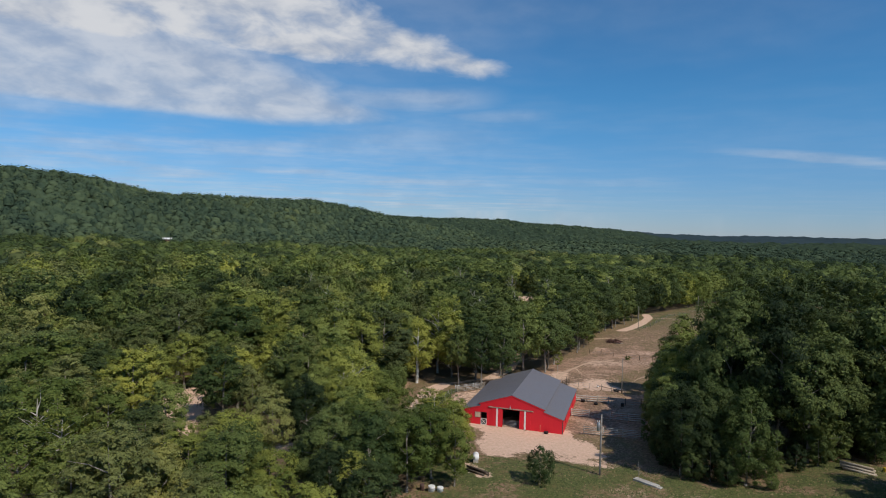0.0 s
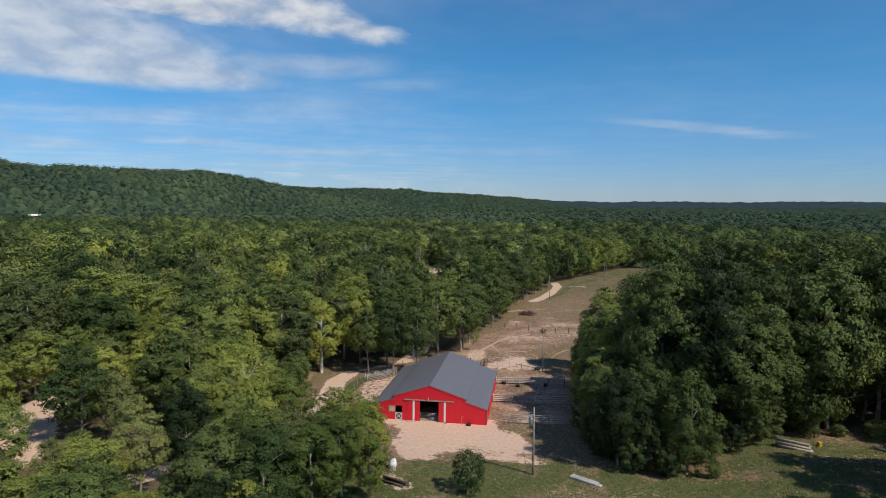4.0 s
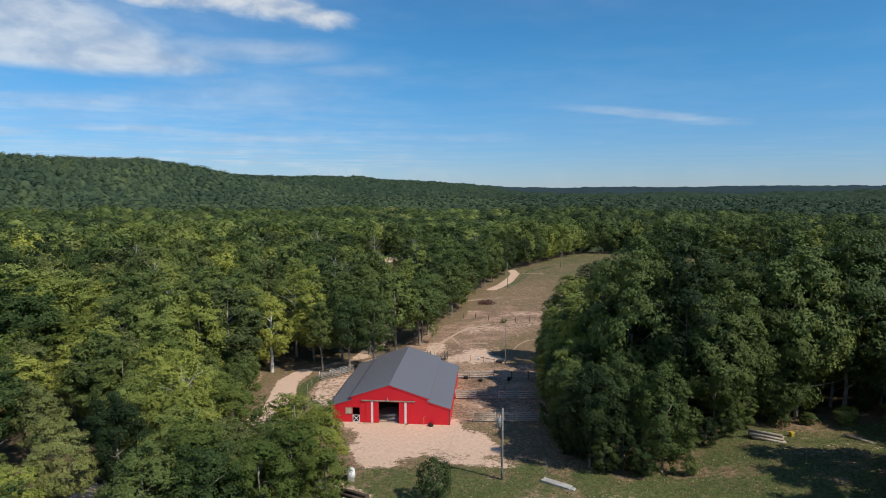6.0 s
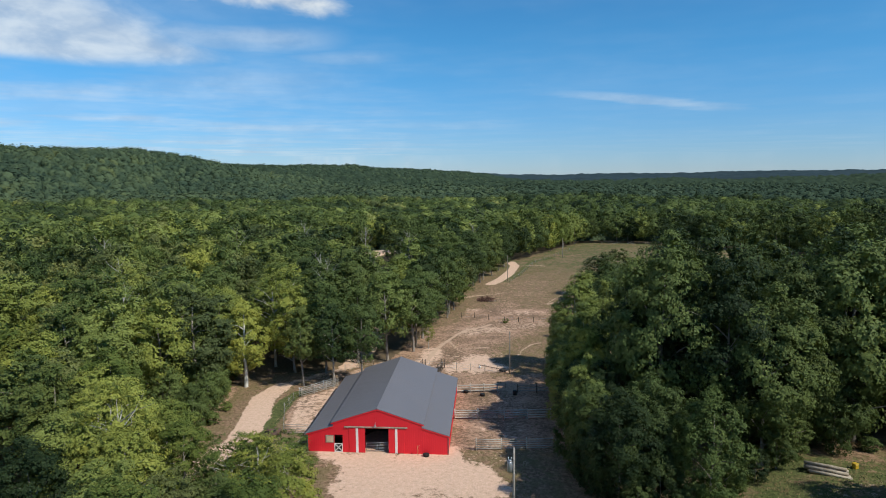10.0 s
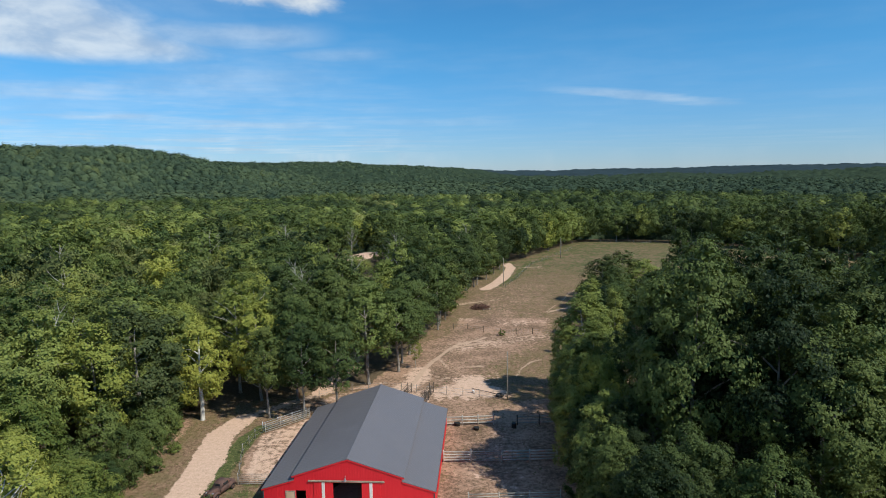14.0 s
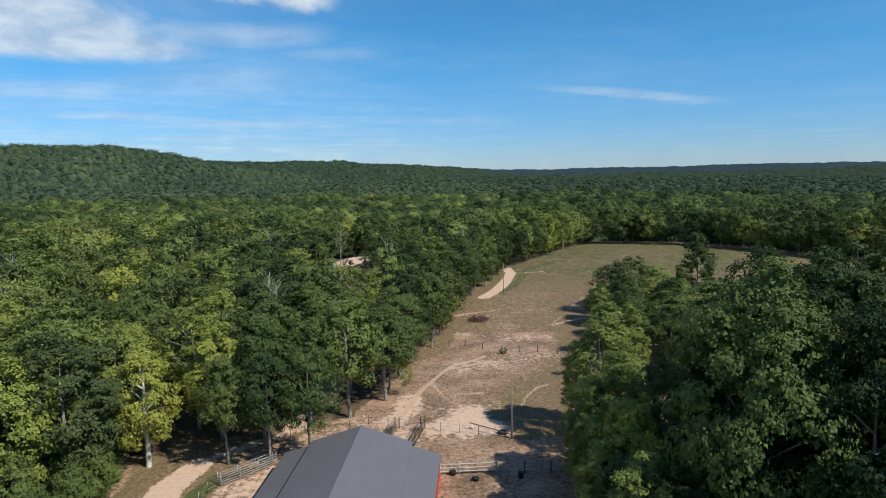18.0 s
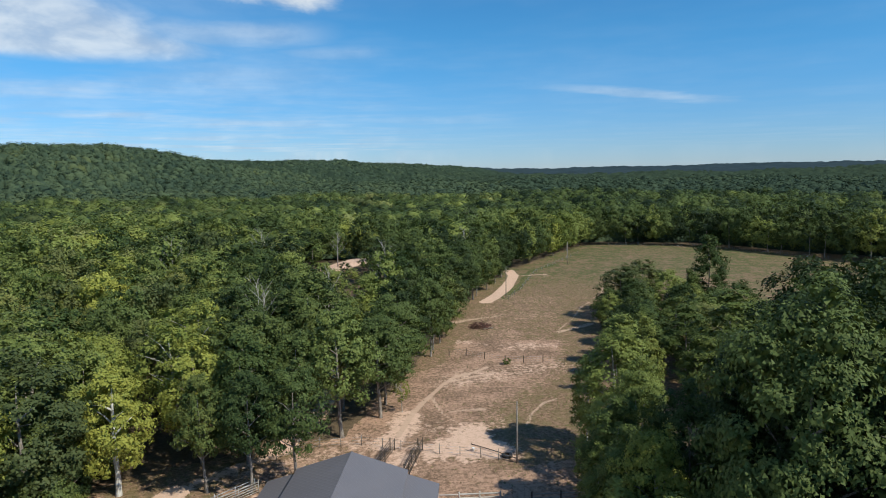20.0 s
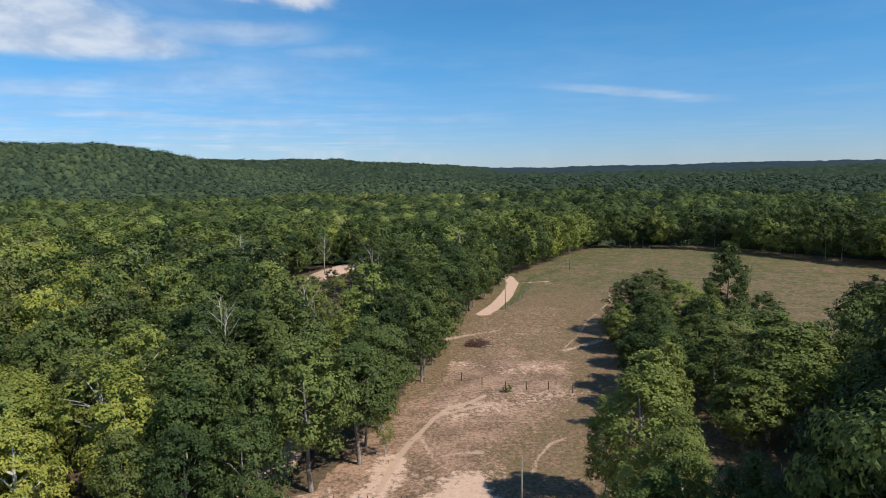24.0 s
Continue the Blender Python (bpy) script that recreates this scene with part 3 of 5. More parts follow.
def crown_arrays(rng, radius, low, high, pads, leaves, leaf, shape=0.75, swell=(0.2, 0.36), inner=0.1, sprig=7, gaps=0.62, round_=0.45, fray=0.26, flat_=0.72):
    """A crown between two heights: flattened boughs, each set with sprigs of small leaves over a loose dark inside."""
    mid, half = (low + high) / 2, (high - low) / 2
    k = np.arange(pads) + 0.5
    zc = 1 - 1.92 * k / pads
    a = k * 2.39996 + rng.uniform(-0.6, 0.6, pads)
    rr = np.sqrt(np.maximum(0, 1 - zc ** 2))
    d = np.stack([rr * np.cos(a), rr * np.sin(a), zc], -1)
    grow = rng.uniform(0.52, 0.9, pads)[:, None]
    narrow = np.where(zc > 0, 1 - (1 - shape) * zc, 1.0 - 0.25 * zc * zc)[:, None]
    c = d * grow * np.array((radius, radius, half)) * np.concatenate([narrow, narrow, np.ones_like(narrow)], 1)
    c[:, 2] += mid
    size = radius * rng.uniform(*swell, pads)
    flat = np.array((1, 1, flat_))
    ns = max(1, leaves // sprig)
    pick = rng.choice(pads, int(ns * 2.2), p=size ** 2 / (size ** 2).sum())
    n = unit(rng.normal(size=(len(pick), 3)) + d[pick] * 0.9 + np.array((0, 0, 0.62)))
    p = c[pick] + n * (size[pick] * rng.uniform(0.74, 1.1, len(pick)))[:, None] * flat
    gap = np.linalg.norm((p[:, None, :] - c[None]) / flat, axis=2) / size[None]
    gap[np.arange(len(pick)), pick] = 9
    keep = gap.min(1) > gaps
    p, n, pick = p[keep][:ns], n[keep][:ns], pick[keep][:ns]
    whole = unit((p - np.array((0, 0, mid - 0.25 * half))) / np.array((radius, radius, half)))
    n = unit(n * 0.9 + whole * round_ + np.array((0.04, -0.02, 0.15)))
    p, n = np.repeat(p, sprig, 0), np.repeat(n, sprig, 0)
    if sprig > 1:
        p = p + rng.normal(size=p.shape) * leaf * np.array((1.25, 1.25, 0.8))
    m2 = int(leaves * inner)
    pk = rng.integers(0, pads, m2)
    p = np.concatenate([p, c[pk] + unit(rng.normal(size=(m2, 3))) * (size[pk] * rng.uniform(0.05, 0.5, m2))[:, None] * flat])
    m = len(p)
    n = unit(np.concatenate([n, np.zeros((m2, 3))]) + rng.normal(size=(m, 3)) * np.where(np.arange(m) < m - m2, fray, 1.0)[:, None])
    t = unit(np.cross(n, rng.normal(size=(m, 3))))
    b = np.cross(n, t)
    s = leaf * rng.uniform(0.6, 1.4, m)[:, None] * np.where(np.arange(m) < m - m2, 1.0, min(2.2, 0.9 / leaf))[:, None]
    w = s * rng.uniform(0.5, 0.85, m)[:, None]
    droop = n * s * rng.uniform(0.0, 0.35, m)[:, None]
    v = np.stack([p + t * s - droop, p - t * s * 0.6 + b * w, p - t * s * 0.6 - b * w], 1).reshape(-1, 3)
    return v, np.arange(m * 3).reshape(-1, 3)


def trunk_mesh(rng, name, height, radius, crown_low, spread_, mat, limbs=7):
    bm = bmesh.new()
    lean = rng.uniform(-0.04, 0.04, 2)
    def mid(h):
        return (lean[0] * h + 0.15 * math.sin(h * 0.5), lean[1] * h + 0.12 * math.cos(h * 0.4) - 0.12, h)
    hs = (-0.3, 0.35, crown_low * 0.5, crown_low, (crown_low + height) / 2, height * 0.8)
    tube(bm, [mid(h) for h in hs], [radius * q for q in (1.45, 1.05, 0.9, 0.75, 0.42, 0.08)], 8)
    for i in range(limbs):
        h = crown_low * rng.uniform(0.75, 1.0) + (height - crown_low) * 0.6 * i / limbs
        a, out_ = i * 2.4 + rng.uniform(-0.5, 0.5), spread_ * rng.uniform(0.6, 1.1)
        p = Vector(mid(h))
        q = p + Vector((math.cos(a) * out_ * 0.5, math.sin(a) * out_ * 0.5, out_ * 0.38))
        e = p + Vector((math.cos(a + 0.15) * out_, math.sin(a + 0.15) * out_, out_ * rng.uniform(0.5, 0.8)))
        tube(bm, [p, q, e], [radius * 0.36, radius * 0.22, radius * 0.05], 5, False)
    me = bpy.data.meshes.new(name)
    bm.to_mesh(me)
    bm.free()
    me.materials.append(mat)
    return me


# models, all 1 m of height to be scaled: (crown radius, foot of crown) as shares of a 20 m tree
KINDS = {}


def tree_model(kind, n, radius, low, pads, leaves, leaf, mat, bark=None, shape=0.75, limbs=7, thick=0.3, inner=0.1, swell=(0.14, 0.32), flat_=0.72):
    for i in range(n):
        for lod, (part_of, grown) in enumerate(((1.0, 1.0), (0.5, 1.4))):
            rng = np.random.default_rng(sum(map(ord, kind)) * 10 + i)
            v, f = crown_arrays(rng, radius, low, 20.0, pads, int(leaves * part_of), leaf * grown, shape, swell, inner, flat_=flat_)
            KINDS[(kind, i, lod)] = (mesh_of("crown", v, [f], mat), trunk_mesh(rng, "trunk", 20.0, thick, low + 1.5, radius * 0.75, bark or BARK, limbs))


tree_model("green", 4, 6.2, 1.6, 84, 21000, 0.14, LEAF["green"])
tree_model("dark", 4, 6.8, 1.2, 92, 25000, 0.138, LEAF["dark"], limbs=12, inner=0.2)
tree_model("light", 4, 5.8, 1.8, 84, 20000, 0.135, LEAF["light"], shape=0.66)
tree_model("olive", 3, 5.8, 2.2, 80, 19000, 0.135, LEAF["olive"], shape=0.7)
tree_model("slim", 3, 4.1, 1.0, 74, 16000, 0.135, LEAF["slim"], PALE_BARK, 0.5, 6, 0.24, 0.05, (0.15, 0.33), 1.05)
tree_model("cedar", 2, 5.0, -1.2, 80, 18000, 0.145, LEAF["slim"], None, 0.4, 6, 0.26, flat_=1.0)
tree_model("bushy", 1, 5.3, -1.6, 90, 19000, 0.145, LEAF["slim"], None, 0.62, 6, 0.24, flat_=0.95)
tree_model("high", 3, 5.8, 4.3, 80, 16000, 0.14, LEAF["mid"], None, 0.75, 9, 0.3)
tree_model("russet", 1, 5.2, 4.0, 60, 6500, 0.2, LEAF["russet"], None, 0.7)
tree_model("belt", 3, 7.2, -1.5, 76, 16000, 0.2, LEAF["mid"], None, 0.7, 7, 0.26, 0.16, flat_=0.95)
tree_model("thin", 3, 5.4, 4.0, 60, 7500, 0.14, LEAF["light"], PALE_BARK, 0.8, 22, 0.26, 0.03)
tree_model("bush", 2, 10.0, -3.0, 40, 3600, 0.6, LEAF["green"], None, 0.9, 6, 0.2)
tree_model("loose", 1, 11.5, -1.0, 44, 4200, 0.5, LEAF["mid"], None, 0.95, 14, 0.25, 0.0)
tree_model("pale", 1, 11.5, -1.0, 24, 2200, 0.7, LEAF["light"], None, 0.95, 8, 0.2)
tree_model("thicket", 2, 7.2, -1.5, 50, 11000, 0.24, LEAF["dark"], None, 0.75, 7, 0.26)

WORDS = {"thicket": ("dark bushy tree, leafy down to the ground", "tree"), "pale": ("low yellowish green clump of weeds beside the fence", "bush"), "loose": ("loose many stemmed green shrub on the grass", "bush"), "high": ("broadleaf tree with a clear grey trunk beside the pen", "tree"), "russet": ("tree with a dull reddish brown crown", "tree"),
         "belt": ("bushy olive green tree, leafy down to the ground", "tree"), "thin": ("thin crowned tree with bare pale limbs showing", "tree"),
         "green": ("tall broadleaf tree with a full green crown", "tree"), "dark": ("large dark green oak at the edge of the woods", "tree"),
         "light": ("light green tree with a yellowish crown", "tree"), "olive": ("olive green tree with a loose crown", "tree"),
         "slim": ("slim upright sycamore with pale bark and bright leaves", "tree"), "bushy": ("rounded bushy olive green tree, leafy to the ground", "tree"), "cedar": ("dense pointed olive green tree beside the yard", "tree"),
         "bush": ("low bushy sapling with loose green leaves", "bush")}
trees_made = []


def plant(kind, x, y, top, wide=1.0, turn=None, label=""):
    height = top - float(land(x, y))
    rng = random.Random(int(x * 131 + y * 17))
    n = sum(1 for k in KINDS if k[0] == kind and k[2] == 0)
    gap = math.hypot(x - 13, y - min(max(y, -118), -28))
    crown, trunk = KINDS[(kind, rng.randrange(n), 0 if gap < (66 if kind == "slim" else 54) else 1)]
    words, cat = WORDS[kind]
    ob = thing("bush" if kind in ("bush", "loose", "pale") else "tree", at(x, y, rng.uniform(0, 360) if turn is None else turn), label or words, cat, "trees round the pasture")
    s = height / 20.0
    ob.scale = (s * wide, s * wide, s)
    part("trunk", trunk, None, ob)
    part("crown", crown, None, ob)
    trees_made.append((x, y, 5.2 * s * wide))
    return ob


# trees that stand out: kind, place, height of the top, width
for row in (
    ("high", -16.6, 27.5, 15.5, 0.85), ("high", -11.2, 27.2, 16, 0.85), ("high", -6.2, 28.8, 16, 0.9), ("high", -9.0, 41.4, 17, 0.9), ("high", -3.0, 42.8, 19.5, 1.05),
    ("high", 1.8, 49.8, 17, 1.15), ("high", -4.5, 53, 19, 0.95), ("high", 3.2, 61, 18, 1.15), ("dark", 3.0, 71, 19, 0.9), ("high", 8.8, 82, 17, 0.9), ("green", 8, 101, 18, 1.0), ("dark", 10, 118, 20, 1.0), ("dark", 15.2, 126, 19, 0.95), ("green", 17.2, 133, 18.5, 0.95), ("dark", 20, 140, 18, 0.9), ("green", 12.8, 121, 17, 0.9), ("green", 21.2, 145, 15.5, 0.85), ("dark", 25.0, 155, 16, 0.9), ("dark", 28.6, 167, 16.5, 0.9), ("dark", 31.8, 179, 16.5, 0.95), ("thin", 5.0, 52, 6.5, 0.9), ("thin", -8.6, -15.5, 10.2, 1.45), ("light", -12.5, -14.5, 9, 1.2),
    ("light", -20.2, 35.5, 18, 1.0), ("green", -14, 35, 18, 0.95), ("light", -36.6, 16, 19.5, 1.0), ("green", -40, 5, 17.5, 1.0), ("dark", -42, -8, 17, 1.0), ("thin", -24.5, -20, 18.7, 1.0),
    ("thin", -9.8, -21, 12.8, 1.2), ("light", -6.0, -23.8, 12.2, 1.1), ("light", -3.5, -32, 10.5, 1.0), ("light", -7.5, -30, 12.5, 1.1), ("olive", -15, -29, 12, 1.1), ("light", -17, -34, 14, 1.1), ("green", -20, -31, 14, 1.1), ("dark", -18.5, -41.5, 14, 1.1), ("light", -48, 69, 17.5, 1.1), ("light", -68, 79, 21, 1.1), ("light", -47, 2, 17, 1.1), ("light", -55, 9, 17, 1.15), ("light", -33.5, -8, 15.5, 1.1), ("light", -83, -29, 16.5, 1.2), ("dark", -89, -14, 15, 1.2), ("dark", -79, -17, 13.5, 1.2), ("light", -57, 84, 18, 1.1), ("light", -36, 42, 17.5, 1.05), ("light", -78, 96, 17.5, 1.2), ("russet", -110, 126, 16.5, 1.1),
    ("slim", 47, 65, 14.5, 1.4), ("belt", 46, 74, 11, 1.1), ("belt", 51, 77, 13, 1.0), ("belt", 53, 87, 13, 1.1), ("belt", 49, 88, 9, 1.1), ("belt", 55, 98, 13, 1.1), ("belt", 51, 104, 10, 1.1), ("belt", 66, 98, 12, 1.2),
    ("belt", 67, 86, 12, 1.2), ("belt", 74, 98, 11, 1.2), ("belt", 64, 78, 12, 1.2), ("belt", 73, 78, 11, 1.2), ("belt", 76, 68, 12, 1.2), ("slim", 33.8, 34.5, 20.5, 1.3), ("slim", 32.0, 20, 17.5, 1.05), ("slim", 34.5, 26.5, 16.5, 1.1), ("light", 29.8, 8.2, 17.4, 0.8), ("cedar", 44, 56, 15, 0.95), ("slim", 58, 55, 19.0, 1.6),
    ("slim", 66, 62, 16.0, 1.7), ("slim", 55, 66, 14, 1.6), ("olive", 62, 72, 13, 1.6), ("green", 53, 52, 12, 1.4), ("green", 60, 86, 11, 1.6), ("olive", 56, 112, 14, 1.5), ("olive", 63, 119, 14.8, 1.6), ("green", 67, 111, 13, 1.5), ("green", 69, 104, 11, 1.5), ("cedar", 82, 122, 21.4, 1.0), ("cedar", 75, 116, 12, 1.2), ("green", 84, 108, 10.5, 1.4), ("green", 50, 98, 9.5, 1.3), ("green", 78, 92, 10.0, 1.4),
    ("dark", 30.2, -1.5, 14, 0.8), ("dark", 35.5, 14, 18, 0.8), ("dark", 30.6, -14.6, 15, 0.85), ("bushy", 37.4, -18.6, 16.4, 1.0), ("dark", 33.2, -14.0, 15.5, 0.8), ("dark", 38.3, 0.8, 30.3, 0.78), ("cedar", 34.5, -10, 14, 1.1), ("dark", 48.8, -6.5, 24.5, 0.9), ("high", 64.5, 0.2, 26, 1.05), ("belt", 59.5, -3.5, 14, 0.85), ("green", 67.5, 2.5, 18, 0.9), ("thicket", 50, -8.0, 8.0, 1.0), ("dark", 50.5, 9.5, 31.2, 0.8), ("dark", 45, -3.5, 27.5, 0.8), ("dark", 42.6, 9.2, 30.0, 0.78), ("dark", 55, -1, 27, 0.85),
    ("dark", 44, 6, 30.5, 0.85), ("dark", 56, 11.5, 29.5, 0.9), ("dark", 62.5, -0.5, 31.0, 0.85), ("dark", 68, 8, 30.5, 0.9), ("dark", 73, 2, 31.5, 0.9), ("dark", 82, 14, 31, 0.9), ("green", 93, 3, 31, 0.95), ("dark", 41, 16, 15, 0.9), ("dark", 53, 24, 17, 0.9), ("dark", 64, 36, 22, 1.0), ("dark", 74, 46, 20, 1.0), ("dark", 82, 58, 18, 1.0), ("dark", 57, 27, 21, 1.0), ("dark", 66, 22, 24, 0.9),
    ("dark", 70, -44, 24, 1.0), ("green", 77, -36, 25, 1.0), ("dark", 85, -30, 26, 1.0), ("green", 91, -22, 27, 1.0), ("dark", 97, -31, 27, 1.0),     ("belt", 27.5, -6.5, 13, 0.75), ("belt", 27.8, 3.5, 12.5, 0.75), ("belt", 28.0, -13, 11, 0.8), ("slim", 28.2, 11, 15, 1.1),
    ("belt", -28.3, 1.5, 7, 0.9), ("belt", -28.0, 6.5, 8, 0.9), ("bush", -26.6, 10, 2.2, 1.1), ("belt", -28.0, 12.6, 7.5, 0.85), ("belt", -28.6, 18.5, 7, 0.85), ("belt", -29.4, -4.5, 8, 1.0), ("bush", -26.4, 15.6, 1.6, 1.2), ("belt", -33.5, 4, 7.5, 1.0), ("belt", -34, 12, 9, 0.9), ("belt", -32.3, 19, 7, 0.95), ("belt", -31, 25, 6, 0.9), ("belt", -35, 25, 11, 0.9), ("belt", -37, -4, 8.5, 1.0), ("belt", -30.5, 32, 9, 0.9), ("dark", 66, -31, 22, 1.0), ("dark", 73, -27, 24, 1.0), ("green", 61, -37, 20, 1.0), ("thicket", 32.6, -18.0, 9.0, 0.9), ("thicket", 30.0, -18.6, 6.5, 1.0), ("belt", 40.4, -20.2, 4.2, 1.1), ("belt", 34.6, -20.0, 5.5, 1.0), ("thicket", 41, -14, 7.5, 1.0), ("thicket", 49, -3, 8, 1.0), ("thicket", 54, 0.5, 7, 1.1), ("thicket", 60, 1.2, 9, 1.0), ("thicket", 66, 1.5, 7, 1.1), ("thicket", 84, 2.5, 9, 1.0), ("thicket", 46, -11, 6, 1.0),
    ("light", -19, -17, 12.5, 1.1), ("light", -23.5, -11, 13, 1.1), ("thin", -28, -14, 15.5, 1.2), ("thin", -12.5, -21.5, 12.3, 1.1), ("light", -22, -24, 15, 1.1), ("green", -29.5, -21, 14.5, 1.1),
    ("dark", -37.5, -46.5, 9.0, 1.5), ("olive", -33, -57, 13, 1.1), ("green", -29, -46, 12, 1.1), ("light", -45, -53, 12, 1.1), ("dark", -46, -43.5, 12.3, 1.25), ("light", 51, 30.5, 10, 0.95), ("thicket", 25.8, -4, 11, 0.7), ("slim", 26.5, 6, 12.5, 1.1), ("slim", 27.4, 16, 11.5, 1.0), ("thicket", 26.5, -11, 9, 0.8), ("slim", 28.8, 23, 13.2, 1.05), ("slim", 31.5, 40.5, 12.5, 1.0), ("dark", 27.8, -9, 12.8, 0.85), ("dark", 28.6, -16.6, 15.0, 0.85), ("slim", 28.7, 0.5, 14.4, 1.2), ("slim", 29.4, 18, 15.6, 1.15), ("thicket", 53, -5, 9, 1.1), ("dark", 50, 2, 17, 0.9), ("light", -9.5, -35.5, 13, 1.15), ("green", -13.5, -39.5, 14, 1.1), ("green", 72.5, 5.0, 20, 1.0), ("green", 80, 4.0, 17, 1.0), ("belt", 76, 2.0, 8, 1.0), ("dark", 67.5, -25, 23, 0.9), ("dark", 88, 78, 17, 1.1), ("dark", 95, 90, 17, 1.1), ("loose", 8.2, -27.6, 5.6, 0.72), ("pale", 23.8, 75.8, 1.2, 1.2), ("bush", -31.5, 17, 3, 1.2), ("bush", -29.6, 23, 2.4, 1.2),
    ("bush", 70, -3.5, 3.0, 1.2), ("bush", 77, -4.5, 3.4, 1.2), ("bush", 64.5, -3.2, 2.0, 1.3),
):
    kind, x, y, top, wide = row
    plant(kind, x, y, top + (float(land(x, y)) if kind in ("bush", "loose", "pale") else 0.0), wide)
syc = plant("light", -27.0, 27.2, 17, 0.9, 0, "tree with a thick bleached bare trunk beside the dirt road")
for o in syc.children:
    if o.name.startswith("trunk"):
        o.data = trunk_mesh(np.random.default_rng(99), "trunk", 20.0, 0.46, 7.0, 3.5, WHITE_BARK, 8)

# the woods: a jittered grid of trees, near ones as things, the rest as one sheet of woods
rng = np.random.default_rng(5)
STEP = 8.2
cx, cy = np.meshgrid(np.arange(-330, 330, STEP), np.arange(-110, 400, STEP))
cx, cy = cx.ravel() + rng.uniform(-3.2, 3.2, cx.size), cy.ravel() + rng.uniform(-3.2, 3.2, cy.size)
ex, ey = [], []
for (x0, y0), (x1, y1) in zip(CLEARING[:-4], CLEARING[1:-3]):
    if y0 < 36 or (x0 < 190 and 30 < y0 < 125 and x0 > 25):
        continue
    n = max(1, int(math.hypot(x1 - x0, y1 - y0) / 5.5))
    for k in range(n):
        u = (k + 0.5) / n
        side = 2.2 / math.hypot(x1 - x0, y1 - y0)
        ex.append(x0 + (x1 - x0) * u - (y1 - y0) * side)
        ey.append(y0 + (y1 - y0) * u + (x1 - x0) * side)
ex, ey = np.array(ex), np.array(ey)
apart = np.min(np.hypot(cx[:, None] - ex[None], cy[:, None] - ey[None]), axis=1) > 4.6
cx, cy = np.concatenate([ex, cx[apart]]), np.concatenate([ey, cy[apart]])
dist = np.hypot(cx - 12, cy + 60)
bear = np.degrees(np.arctan2(cx - 12, cy + 122))
WOODS_END = 300.0
fringe = np.zeros(cx.shape, bool)
for k in range(12):
    fringe |= in_poly(cx + 32 * math.cos(k * 0.5236), cy + 32 * math.sin(k * 0.5236), CLEARING)
ok = ((dist < WOODS_END + 6) | (fringe & (dist < 460))) & (bear > -51) & (bear < 44) & ~open_land(cx, cy) & (np.hypot(cx - 13, cy + 28) > 14)
ok &= ~((np.abs(cx - 13) < 16) & (cy < -40))
ok &= ~((cx > 26) & (cx < 60) & (cy > -26) & (cy < 60))
for tx, ty, tr in trees_made:
    if tr > 1.5:
        ok &= np.hypot(cx - tx, cy - ty) > tr * 0.95
cx, cy = cx[ok], cy[ok]
path_far = np.where(cy < -28, np.where(cy < -118, np.hypot(cx - 13, cy + 118), np.abs(cx - 13)), np.hypot(cx - 13, cy + 28))
order = np.argsort(path_far)
cx, cy = cx[order], cy[order]
tall = 12.8 + 5.5 * sstep(-60, 10, cy) * 0.4 + 6.0 * vnoise(cx, cy, 45, 21) + rng.uniform(-3.4, 3.6, len(cx)) + 3.0 * sstep(30, 90, cx) * sstep(120, 60, cy)
along, across = (cx + 61) * 0.646 - (cy + 13) * 0.763, np.abs((cx + 61) * 0.763 + (cy + 13) * 0.646)
tall = np.where((across < 4.5) & (along > 0), np.minimum(tall, np.maximum(2.5, along * 0.33 - 1)), tall)
tall = np.where((line_far(cx, cy, [(-6, 100), (-19, 168)]) < 8.5) | (line_far(cx, cy, [(-16, 110), (-31, 166)]) < 8.0), np.minimum(tall, 6.5), tall)
tall = np.where((cx < 2) & (cy < 6), np.minimum(tall, np.where((cx > -27) & (cy < -14), 11.0, 14.5) + rng.uniform(-2.5, 1.5, len(cx))), tall)
hue = vnoise(cx, cy, 30, 22) + rng.uniform(-0.45, 0.45, len(cx))
hue = hue + 0.16 * sstep(-18, -30, cx) * sstep(100, 70, cy)
west = sstep(-5, -45, cx) * sstep(190, 110, cy)
pickk = np.where(hue < 0.3 + 0.2 * (1 - west), 0, np.where(hue < 0.66 + 0.24 * (1 - west), 1, np.where(hue < 0.96, 2, 3)))
pickk = np.where((cx < 0) & (cy < 14) & (pickk == 0) & (hue < 0.1 + 0.26 * np.sin(cx * 1.7) ** 2), 2, pickk)
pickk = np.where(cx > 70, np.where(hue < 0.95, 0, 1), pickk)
NAMES = ("dark", "green", "olive", "light")
SINGLE = 148
for i in range(min(SINGLE, len(cx))):
    plant("thin" if i % 14 == 5 else NAMES[pickk[i]], float(cx[i]), float(cy[i]), float(tall[i] + land(cx[i], cy[i])), float(rng.uniform(0.9, 1.3)))

far_models = {}


